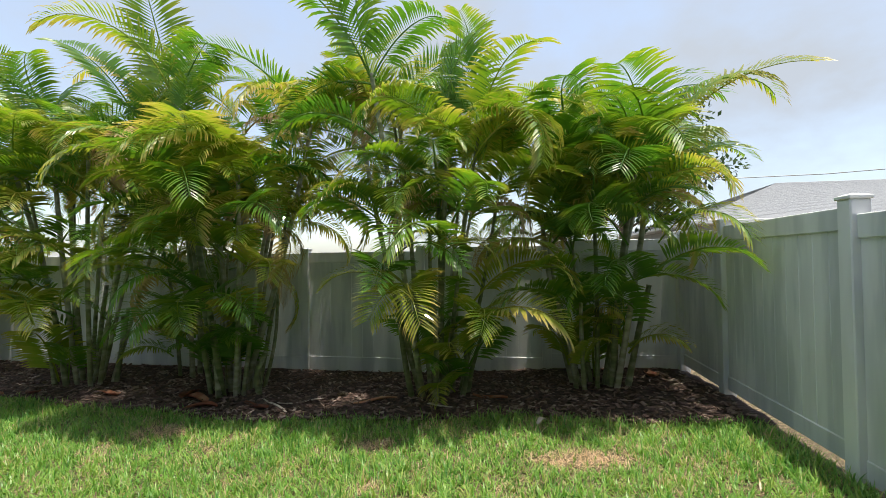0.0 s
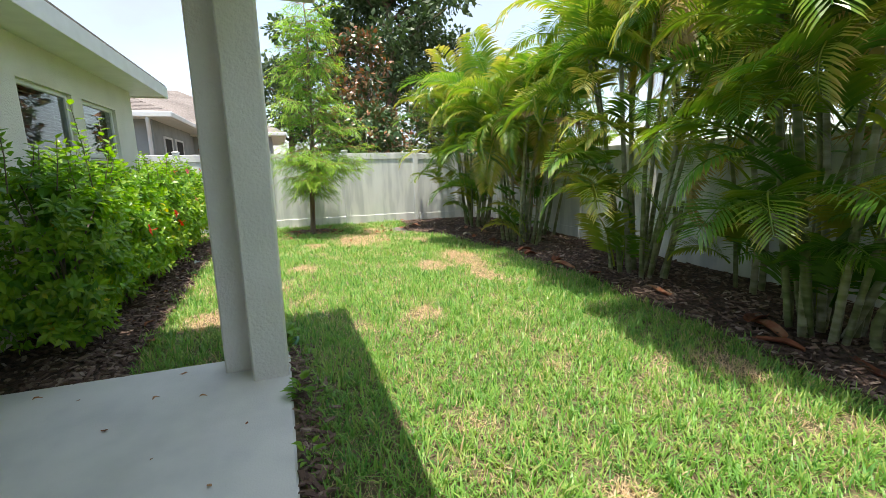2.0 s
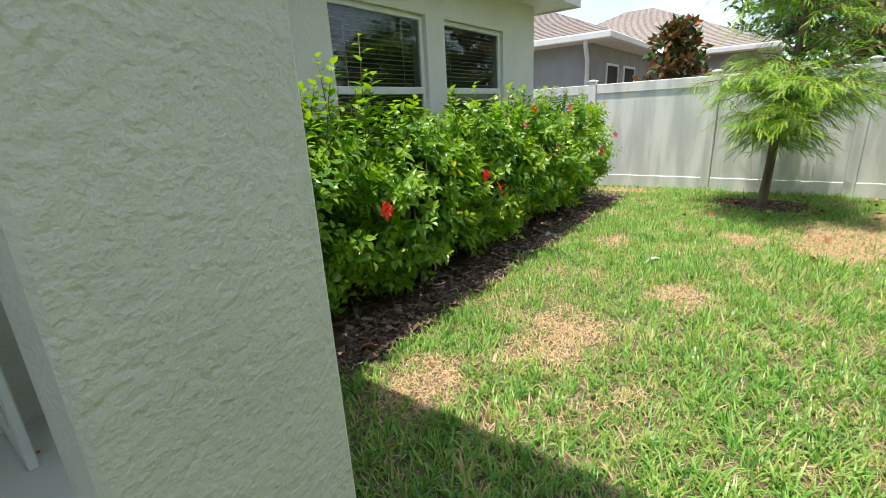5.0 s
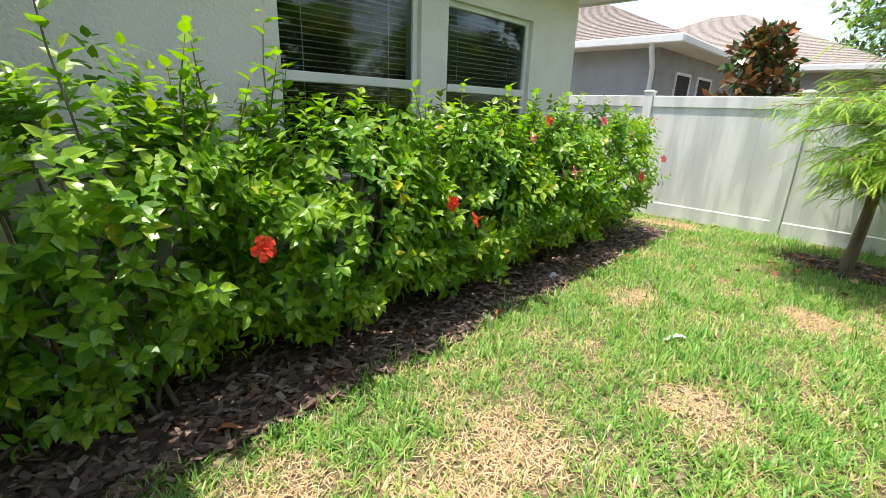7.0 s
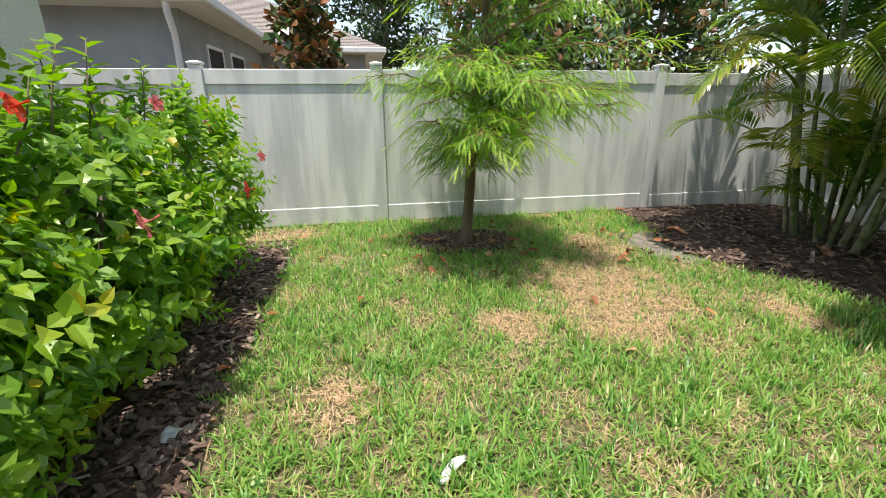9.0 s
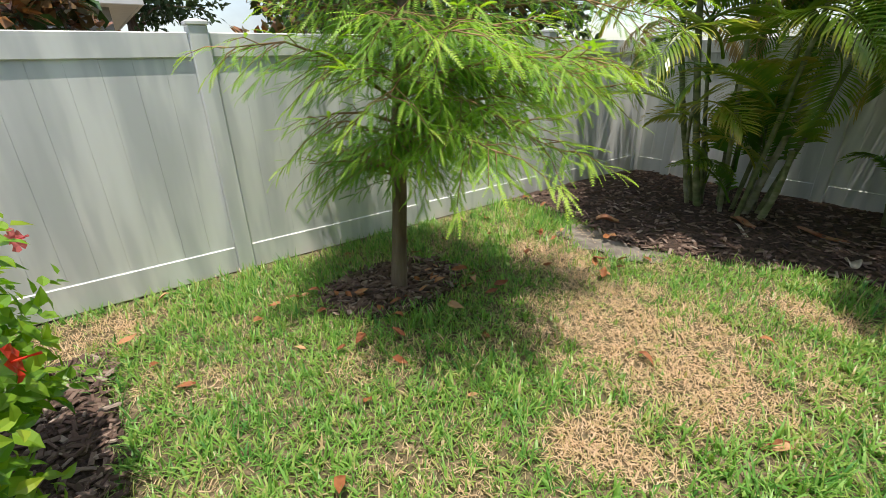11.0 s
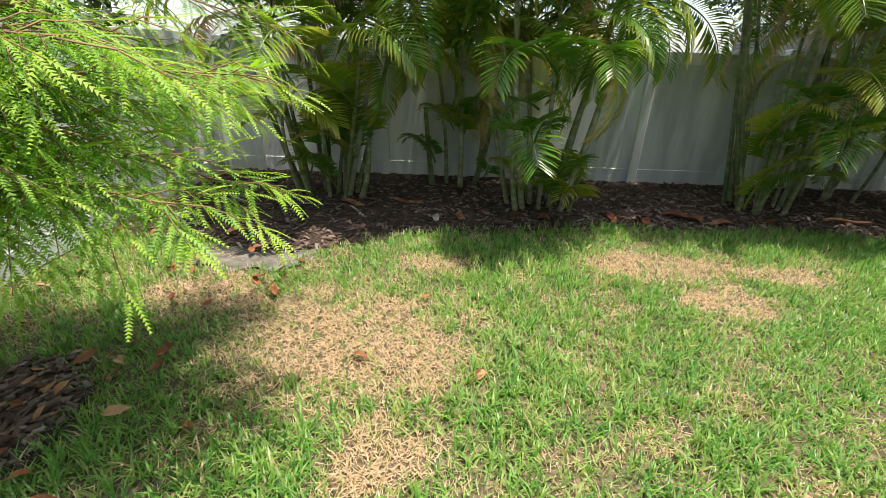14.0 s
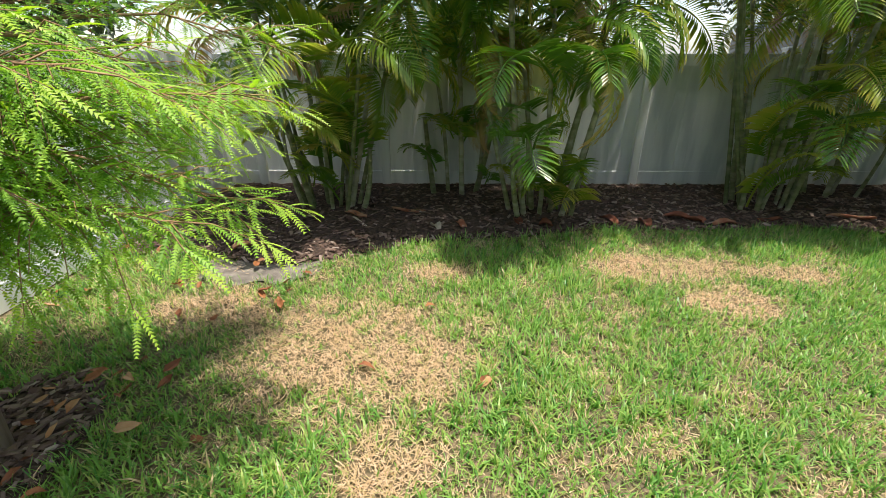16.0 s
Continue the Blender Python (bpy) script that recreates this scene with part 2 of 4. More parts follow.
def frames_from(pos, axis, up, size):
    """4x4 matrices with local y along axis, local z near up."""
    axis = axis / np.linalg.norm(axis, axis=1, keepdims=True)
    x = np.cross(axis, up)
    x /= np.linalg.norm(x, axis=1, keepdims=True) + 1e-9
    z = np.cross(x, axis)
    m = np.zeros((len(pos), 4, 4))
    s = np.asarray(size)
    if s.ndim == 1:
        s = s[:, None]
    m[:, :3, 0], m[:, :3, 1], m[:, :3, 2], m[:, :3, 3], m[:, 3, 3] = x * s, axis * s, z * s, pos, 1
    return m


rng = np.random.default_rng(7)
rnd = random.Random(11)


def smooth01(v):
    v = np.clip(v, 0, 1)
    return v * v * (3 - 2 * v)


def ground_z(x, y):
    """The yard rises a little towards its right end, and dips a hand's breadth along the back fence."""
    return 0.16 * smooth01((np.asarray(x) + 2.0) / 4.5) * smooth01((np.asarray(y) - 2.3) / 2.0) - 0.05 * smooth01((np.asarray(y) - 6.8) / 1.0)


def bed_edge(x):
    """Front edge of the palm bed, y by x."""
    return 5.90 - 0.18 * smooth01((np.asarray(x) + 0.5) / 2.0) + 0.14 * np.sin(np.asarray(x) * 0.9 + 0.6) + 0.07 * np.sin(np.asarray(x) * 3.1) - 0.75 * smooth01((-8.6 - np.asarray(x)) / 2.4)


# ---- ground ----
def build_ground():
    xs = np.concatenate([[-600, -200, -80, -40, -20], np.arange(-13, 3.3, 0.25), [6, 14, 40, 120, 600]])
    ys = np.concatenate([[-600, -200, -60, -20, -6], np.arange(-1, 9.1, 0.25), [14, 30, 80, 250, 600]])
    X, Y = np.meshgrid(xs, ys)
    inside = (X > -13) & (X < 3.3) & (Y > -1) & (Y < 9)
    bumps = np.sin(X * 2.3 + 1.1 * Y) * np.sin(Y * 1.9 - X) * 0.008
    Z = ground_z(X, Y) + np.where(inside, bumps, 0) - 0.012
    nx, ny = len(xs), len(ys)
    V = np.c_[X.ravel(), Y.ravel(), Z.ravel()]
    i = np.arange(nx * ny).reshape(ny, nx)
    a, b, c, d = i[:-1, :-1].ravel(), i[:-1, 1:].ravel(), i[1:, 1:].ravel(), i[1:, :-1].ravel()
    ob = put("ground", tri_mesh("ground", V, np.r_[np.c_[a, b, c], np.c_[a, c, d]], smooth=True), M_SOIL)
    tagged(ob, "sandy lawn soil under thin dry thatch", "ground", kind="structure")


def sheet(name, x0, x1, lo, hi, mat, label, step=0.12, lift=0.012, rough=0.012):
    """A bed between two edge functions of x, laid on the ground."""
    xs = np.arange(x0, x1 + step / 2, step)
    rows = 14
    V, T = [], []
    for x in xs:
        for j in range(rows):
            t = j / (rows - 1)
            y = float(lo(x)) * (1 - t) + float(hi(x)) * t
            edge = 0 if j in (0, rows - 1) else 1
            V.append((x, y, float(ground_z(x, y)) + lift * (edge * 1.0 + 0.15) + edge * rough * rnd.uniform(-1, 1)))
    for i in range(len(xs) - 1):
        for j in range(rows - 1):
            a = i * rows + j
            T += [(a, a + rows, a + rows + 1), (a, a + rows + 1, a + 1)]
    ob = put(name, tri_mesh(name, V, T, smooth=True), mat)
    return tagged(ob, label, "mulch bed", kind="structure")


PATCHES = [(-9.85, 3.8, 0.95, 0.85), (-10.9, 4.3, 0.5, 0.45), (-7.4, 5.0, 0.8, 0.35), (-7.0, 4.45, 0.45, 0.3), (-9.55, 2.95, 0.27, 0.32), (-3.0, 5.35, 0.35, 0.2),
           (-6.2, 4.9, 0.5, 0.25), (-5.0, 3.6, 0.3, 0.3), (-7.6, 2.6, 0.3, 0.3), (-6.6, 2.0, 0.5, 0.35), (-12.0, 0.9, 0.4, 0.5), (0.9, 5.0, 0.5, 0.2), (-8.9, 1.7, 0.35, 0.25),
           (-2.2, 3.7, 0.2, 0.15), (-0.8, 5.2, 0.3, 0.2), (-9.3, 4.9, 0.4, 0.25), (-5.6, 1.6, 0.4, 0.3)]


def dryness(x, y):
    d = np.zeros_like(x)
    for px, py, rx, ry in PATCHES:
        d = np.maximum(d, 1.2 - ((x - px) / rx) ** 2 - ((y - py) / ry) ** 2)
    wave = 0.5 + 0.26 * np.sin(x * 3.7 + 1.3 * np.sin(y * 2.9)) * np.sin(y * 4.3 + 1.7 * np.sin(x * 2.1)) + 0.24 * np.sin(x * 9.1 + 2 * np.sin(y * 5)) * np.sin(y * 8.3 + x * 2.2)
    ragged = 0.5 * np.sin(x * 13 + 3 * np.sin(y * 7)) * np.sin(y * 15 + 2.5 * np.sin(x * 6)) + 0.35 * np.sin(x * 31 + y * 11) * np.sin(y * 27 - x * 9)
    d = np.clip(d, 0, 1) * np.clip(0.78 + ragged + 0.5 * np.clip(d - 0.6, 0, 1), 0, 1)
    return np.clip(d * 0.97 + np.clip(wave - 0.54 + 0.09 * smooth01((-4.5 - x) / 3.0), 0, 1) * 1.35 * (1 - 0.7 * smooth01((y - 2.2) / 0.2) * smooth01((3.2 - y) / 0.2) * smooth01((x + 4.6) / 0.3)), 0, 1)


def build_lawn():
    k = 55000
    per = rng.integers(2, 7, k)
    n = int(per.sum())
    x = np.repeat(rng.uniform(-12.42, 2.58, k), per) + rng.normal(0, 0.014, n)
    y = np.repeat(rng.uniform(0.25, 6.5, k), per) + rng.normal(0, 0.014, n)
    shade = np.repeat(rng.normal(0, 0.22, k), per)
    keep_in = (x > -12.43) & (x < 2.58)
    x, y, shade = x[keep_in], y[keep_in], shade[keep_in]
    n = len(x)
    keep = (y < bed_edge(x) + rng.normal(0, 0.05, n))
    keep &= ~((x > -4.55) & (y < 2.36 + 0.09 * np.clip(np.sin(x * 3.1) + np.sin(x * 7.7 + 1), 0, 2) * rng.random(n)))
    keep &= ~((x > -11.5) & (y < 1.12 + 0.06 * np.sin(x * 5) + rng.normal(0, 0.03, n)))
    keep &= ~((x <= -11.5) & (x > -11.9) & (y < 0.7))
    keep &= ((x + 11.42) / 0.34) ** 2 + ((y - 2.95) / 0.54) ** 2 > rng.uniform(0.7, 1.15, n)
    keep &= ~((x + 10.9) ** 2 / 0.22 + (y - 4.95) ** 2 / 0.10 < rng.uniform(0.3, 1.3, n))
    dry = dryness(x, y)
    keep &= rng.random(n) > dry * 0.15
    x, y, dry, shade = x[keep], y[keep], dry[keep], shade[keep]
    n = len(x)
    is_dry = rng.random(n) < dry * 0.92
    lush = 0.5 + 0.5 * np.sin(x * 1.7 + 2 * np.sin(y * 1.3)) * np.sin(y * 2.2)
    length = np.where(is_dry, rng.uniform(0.02, 0.06, n), rng.uniform(0.05, 0.125, n) * (0.75 + 0.5 * lush) * (1 - 0.35 * dry))
    width = np.where(is_dry, 0.0035, rng.uniform(0.003, 0.0066, n))
    az = rng.uniform(0, 2 * math.pi, n)
    lean = np.where(is_dry, rng.uniform(0.6, 1.45, n), rng.uniform(0.2, 1.25, n))
    z = ground_z(x, y) - 0.012
    d = np.c_[np.cos(az), np.sin(az)]
    s = np.c_[-np.sin(az), np.cos(az)]
    V = np.zeros((n, 5, 3))
    for k, (f, w) in enumerate([(0, 1), (0, -1), (0.55, 0.85), (0.55, -0.85), (1, 0)]):
        bend = lean * (0.55 + 0.6 * f)
        V[:, k, :2] = np.c_[x, y] + d * (length * f * np.sin(bend))[:, None] + s * (width * w)[:, None]
        V[:, k, 2] = z + length * f * np.maximum(np.cos(bend), 0.08)
    T = (np.array([(0, 1, 3), (0, 3, 2), (2, 3, 4)])[None] + (np.arange(n) * 5)[:, None, None]).reshape(-1, 3)
    tone = np.where(is_dry, rng.uniform(-0.1, 0.25, n), 0.52 + 0.4 * rng.random(n) + shade - 0.2 * dry)
    ob = put("lawn_grass", tri_mesh("lawn_grass", V.reshape(-1, 3), T, np.repeat(tone, 5)), M_GRASS)
    tagged(ob, "broad-bladed green lawn with dry tan patches", "grass", kind="stuff")


def build_thatch():
    """Short fine blades and dry runners close to the soil, under the lawn."""
    n = 240000
    x, y = rng.uniform(-12.42, 2.58, n), rng.uniform(0.25, 6.5, n)
    keep = (y < bed_edge(x) + rng.normal(0, 0.05, n)) & ~((x > -4.53) & (y < 2.34)) & ~((x > -11.5) & (y < 1.14 + 0.06 * np.sin(x * 5) + rng.normal(0, 0.05, n)))
    keep &= ~((x <= -11.5) & (x > -11.9) & (y < 0.7))
    keep &= ((x + 11.42) / 0.36) ** 2 + ((y - 2.95) / 0.56) ** 2 > rng.uniform(0.7, 1.15, n)
    keep &= ~((x + 10.9) ** 2 / 0.22 + (y - 4.95) ** 2 / 0.10 < rng.uniform(0.4, 1.5, n))
    x, y = x[keep], y[keep]
    n = len(x)
    dry = dryness(x, y)
    tan = rng.random(n) < 0.22 + 0.75 * dry
    length = rng.uniform(0.025, 0.075, n)
    az, lean = rng.uniform(0, 6.28, n), rng.uniform(0.5, 1.45, n)
    d, sd = np.c_[np.cos(az), np.sin(az)], np.c_[-np.sin(az), np.cos(az)]
    w = rng.uniform(0.0016, 0.0032, n)[:, None]
    z = ground_z(x, y) - 0.008 + rng.uniform(0, 0.012, n)
    V = np.zeros((n, 3, 3))
    V[:, 0, :2], V[:, 1, :2] = np.c_[x, y] - sd * w, np.c_[x, y] + sd * w
    V[:, 2, :2] = np.c_[x, y] + d * (length * np.sin(lean))[:, None]
    V[:, 0, 2] = V[:, 1, 2] = z
    V[:, 2, 2] = z + length * np.cos(lean) + 0.004
    tone = np.where(tan, rng.uniform(-0.15, 0.25, n), rng.uniform(0.4, 0.95, n))
    ob = put("lawn_thatch", tri_mesh("lawn_thatch", V.reshape(-1, 3), np.arange(n * 3).reshape(-1, 3), np.repeat(tone, 3)), M_GRASS)
    tagged(ob, "dry thatch and fine short grass", "grass", kind="stuff")


def build_litter():
    """Pale dead grass lying flat where the lawn has died back."""
    n = 150000
    x, y = rng.uniform(-12.3, 2.4, n), rng.uniform(1.2, 6.0, n)
    keep = (rng.random(n) < (dryness(x, y) - 0.3) * 1.4) & (y < bed_edge(x)) & ~((x > -4.6) & (y < 2.45))
    x, y = x[keep], y[keep]
    n = len(x)
    az, half = rng.uniform(0, 6.28, n), rng.uniform(0.012, 0.04, n)
    d, sd = np.c_[np.cos(az), np.sin(az)] * half[:, None], np.c_[-np.sin(az), np.cos(az)] * rng.uniform(0.002, 0.0045, n)[:, None]
    z = ground_z(x, y) + rng.uniform(0.0, 0.016, n)
    V = np.zeros((n, 3, 3))
    V[:, 0, :2], V[:, 1, :2], V[:, 2, :2] = np.c_[x, y] - d - sd, np.c_[x, y] - d + sd, np.c_[x, y] + d
    V[:, :, 2] = z[:, None]
    V[:, 2, 2] += rng.uniform(-0.004, 0.01, n)
    ob = put("lawn_litter", tri_mesh("lawn_litter", V.reshape(-1, 3), np.arange(n * 3).reshape(-1, 3), np.repeat(rng.uniform(-0.35, 0.2, n), 3)), M_GRASS)
    tagged(ob, "pale dead grass litter on the bare patches", "grass", kind="stuff")


def chips(name, n, area, label):
    """Loose bark chips: thin wedges lying at random angles; area gives n places."""
    x, y = area(n)
    n = len(x)
    sv = [(-0.5, -0.5, 0), (0.4, -0.42, 0), (0.5, 0.5, 0), (-0.42, 0.4, 0), (-0.4, -0.38, 1), (0.36, -0.3, 0.8), (0.36, 0.4, 1), (-0.36, 0.3, 0.9)]
    st = [(4, 5, 6), (4, 6, 7), (0, 1, 5), (0, 5, 4), (1, 2, 6), (1, 6, 5), (2, 3, 7), (2, 7, 6), (3, 0, 4), (3, 4, 7)]
    L, W, H = rng.uniform(0.03, 0.11, n), rng.uniform(0.014, 0.042, n), rng.uniform(0.004, 0.011, n)
    az, tilt, roll = rng.uniform(0, 6.28, n), rng.normal(0, 0.22, n), rng.normal(0, 0.3, n)
    ca, sa = np.cos(az), np.sin(az)
    ax = np.c_[ca * np.cos(tilt), sa * np.cos(tilt), np.sin(tilt)]
    up0 = np.c_[-sa * np.sin(roll), ca * np.sin(roll), np.cos(roll)]
    ay = np.cross(up0, ax)
    ay /= np.linalg.norm(ay, axis=1, keepdims=True)
    az3 = np.cross(ax, ay)
    m = np.zeros((n, 4, 4))
    m[:, :3, 0], m[:, :3, 1], m[:, :3, 2], m[:, 3, 3] = ax * L[:, None], ay * W[:, None], az3 * H[:, None], 1
    m[:, :3, 3] = np.c_[x, y, ground_z(x, y) + 0.012 + rng.uniform(0, 0.02, n)]
    V, T, tn = scatter_shapes(sv, st, m, rng.beta(1.6, 2.2, n))
    ob = put(name, tri_mesh(name, V, T, tn), M_CHIP)
    tagged(ob, label, "mulch", kind="stuff")


def area_back(n):
    x = rng.uniform(-12.4, 2.55, n)
    y = bed_edge(x) + rng.random(n) ** 1.15 * (7.97 - bed_edge(x)) - 0.04
    return x, y


def area_hedge(n):
    return rng.uniform(-11.75, -4.5, n), 0.05 + rng.random(n) ** 0.7 * 1.1 + rng.normal(0, 0.02, n)


def area_slab(n):
    return rng.uniform(-4.6, -1.0, n), 2.33 + np.abs(rng.normal(0, 0.07, n))


def area_tree(n):
    r, a = np.sqrt(rng.random(n)) * 0.42, rng.uniform(0, 6.28, n)
    return -11.42 + r * np.cos(a) * 0.95, 2.95 + r * np.sin(a) * 1.4


build_ground()
sheet("palm_bed", -12.46, 2.6, lambda x: bed_edge(x), lambda x: 8.6 + 0 * x, M_MULCHBED, "dark bark mulch bed along the fence", rough=0.014)
sheet("hedge_bed", -11.8, -4.49, lambda x: 0.0 * x, lambda x: 1.13 + 0.05 * np.sin(x * 5), M_MULCHBED, "dark bark mulch bed along the house wall")
sheet("tree_bed", -11.84, -11.0, lambda x: 2.95 - 0.57 * math.sqrt(max(0.02, 1 - ((x + 11.42) / 0.43) ** 2)), lambda x: 2.95 + 0.57 * math.sqrt(max(0.02, 1 - ((x + 11.42) / 0.43) ** 2)),
      M_MULCHBED, "round mulch ring at the tree's foot", step=0.06)
sheet("sand_patch", -11.45, -10.35, lambda x: 4.95 - (0.26 + 0.05 * math.sin(x * 17)) * math.sqrt(max(0.0, 1 - ((x + 10.9) / 0.56) ** 2)),
      lambda x: 4.95 + (0.42 + 0.06 * math.sin(x * 23)) * math.sqrt(max(0.0, 1 - ((x + 10.9) / 0.56) ** 2)), M_SAND, "bare grey sand patch beside the bed", step=0.05, rough=0.002, lift=0.001)
build_lawn()
build_thatch()
build_litter()
chips("mulch_chips", 9000, area_back, "loose dark brown bark chips")
chips("mulch_chips", 4200, area_hedge, "loose dark brown bark chips")
chips("mulch_chips", 420, area_slab, "loose bark chips and litter beside the slab")
chips("mulch_chips", 700, area_tree, "loose dark brown bark chips")


# ---- fences ----
def fence(name, start, end, posts, label, groove=0.0007, gap=0.0):
    """White vinyl privacy fence along a line: posts with caps, two rails and tongue-and-groove boards per bay. posts: metres along the line."""
    a, b = Vector((*start, 0)), Vector((*end, 0))
    along = (b - a).normalized()
    root = empty(name, a, math.atan2(along.y, along.x))
    tagged(root, label, "fence", kind="structure")
    post_me = bpy.data.meshes.new("post")
    bm = bmesh.new()
    box_bm(bm, (-0.064, -0.064, -0.1), (0.064, 0.064, 1.86), 0.008)
    box_bm(bm, (-0.074, -0.074, 1.86), (0.074, 0.074, 1.885), 0.004)
    r = bmesh.ops.create_cone(bm, cap_ends=True, segments=4, radius1=0.098, radius2=0.03, depth=0.016)
    for v in r["verts"]:
        v.co = Matrix.Rotation(radians(45), 3, "Z") @ v.co + Vector((0, 0, 1.893))
    bm.to_mesh(post_me)
    bm.free()
    board_me = boxes("board", [((0.0005, -0.011, 0.2), (0.1775, 0.011, 1.67))], groove)

    def gz(d):
        p = a + along * d
        return float(ground_z(p.x, p.y))
    for d in posts:
        put("post", post_me, M_VINYL, root, (d, 0, gz(d)))
    for d0, d1 in zip(posts[:-1], posts[1:]):
        g = (gz(d0) + gz(d1)) / 2
        w = d1 - d0 - 0.128
        put("bottom_rail", boxes("bottom_rail", [((0, -0.022, gap), (w, 0.022, 0.215))], 0.006), M_VINYL, root, (d0 + 0.064, 0, g))
        put("top_rail", boxes("top_rail", [((0, -0.03, 1.655), (w, 0.03, 1.815))], 0.006), M_VINYL, root, (d0 + 0.064, 0, g))
        k = max(1, round(w / 0.178))
        for i in range(k):
            ob = put("board", board_me, M_VINYL, root, (d0 + 0.064 + i * w / k, 0, g))
            ob.scale = (w / k / 0.178, 1, 1)
    return root


fence("fence_back", (-12.5, 8.0), (2.64, 8.0), [0, 0.52, 2.36, 4.19, 6.02, 7.85, 9.68, 11.51, 13.34, 15.14], "white vinyl privacy fence behind the palms")
fence("fence_left", (-12.5, -1.65), (-12.5, 8.0), [0, 1.86, 3.8, 5.61, 7.46, 9.58], "white vinyl privacy fence with painted streaks of light")
fence("fence_right", (2.64, -0.6), (2.64, 8.0), [0, 1.77, 3.6, 5.44, 7.3, 8.53], "white vinyl privacy fence with plank panels", 0.004, 0.07)


# ---- house ----
def window(x0, x1, z0, zm, z1):
    """Single-hung window in the house wall: frame, meeting rail, panes, blinds behind the glass."""
    root = empty("window_unit", (0, 0, 0))
    tagged(root, "white-framed window with half-open white slat blinds", "window", group="house windows", kind="structure")
    f = 0.05
    put("frame", boxes("frame", [((x0, -0.10, z0), (x0 + f, -0.045, z1)), ((x1 - f, -0.10, z0), (x1, -0.045, z1)), ((x0 + f, -0.10, z1 - f), (x1 - f, -0.045, z1)),
                                 ((x0 + f, -0.10, z0), (x1 - f, -0.045, z0 + f))], 0.006), M_TRIM, root)
    put("meeting_rail", boxes("meeting_rail", [((x0 + f, -0.105, zm - 0.04), (x1 - f, -0.035, zm + 0.03))], 0.006), M_TRIM, root)
    for lo, hi in ((z0 + f, zm - 0.04), (zm + 0.03, z1 - f)):
        pane = put("pane", boxes("pane", [((x0 + f, -0.078, lo), (x1 - f, -0.072, hi))]), M_GLASS, root)
        pane.visible_shadow = False
    slat = boxes("slat", [((x0 + f + 0.01, -0.165, -0.0015), (x1 - f - 0.01, -0.125, 0.0015))])
    z = z1 - 0.09
    while z > z0 + 0.1:
        put("slat", slat, M_BLIND, root, (0, 0, z))
        z -= 0.043
    put("cord", boxes("cord", [((x0 + 0.25, -0.123, z0 + 0.06), (x0 + 0.256, -0.12, z1 - 0.06)), ((x1 - 0.256, -0.123, z0 + 0.06), (x1 - 0.25, -0.12, z1 - 0.06))]), M_BLIND, root)
    put("sill", boxes("sill", [((x0 - 0.03, -0.04, z0 - 0.05), (x1 + 0.03, 0.03, z0 - 0.002))], 0.008), M_STUCCO, root)
    return root


def shingle_roof(root, corners, mat, course=0.16, name="roof"):
    """Stepped shingle courses on a sloped quad: corners eave-left, eave-right, top-right, top-left."""
    e0, e1, t1, t0 = [Vector(c) for c in corners]
    nrm = (e1 - e0).cross(t0 - e0).normalized()
    if nrm.z < 0:
        nrm = -nrm
    n = max(2, int(((t0 - e0).length + (t1 - e1).length) / 2 / course))
    V, T = [], []
    for i in range(n):
        f0, f1 = i / n, (i + 1) / n
        p = [e0.lerp(t0, f0) + nrm * 0.022, e1.lerp(t1, f0) + nrm * 0.022, e1.lerp(t1, f1) + nrm * 0.012, e0.lerp(t0, f1) + nrm * 0.012,
             e0.lerp(t0, f0), e1.lerp(t1, f0)]
        o = len(V)
        V += [tuple(q) for q in p]
        T += [(o, o + 1, o + 2), (o, o + 2, o + 3), (o + 4, o + 5, o + 1), (o + 4, o + 1, o)]
    return put(name, tri_mesh(name, V, T), mat, root)


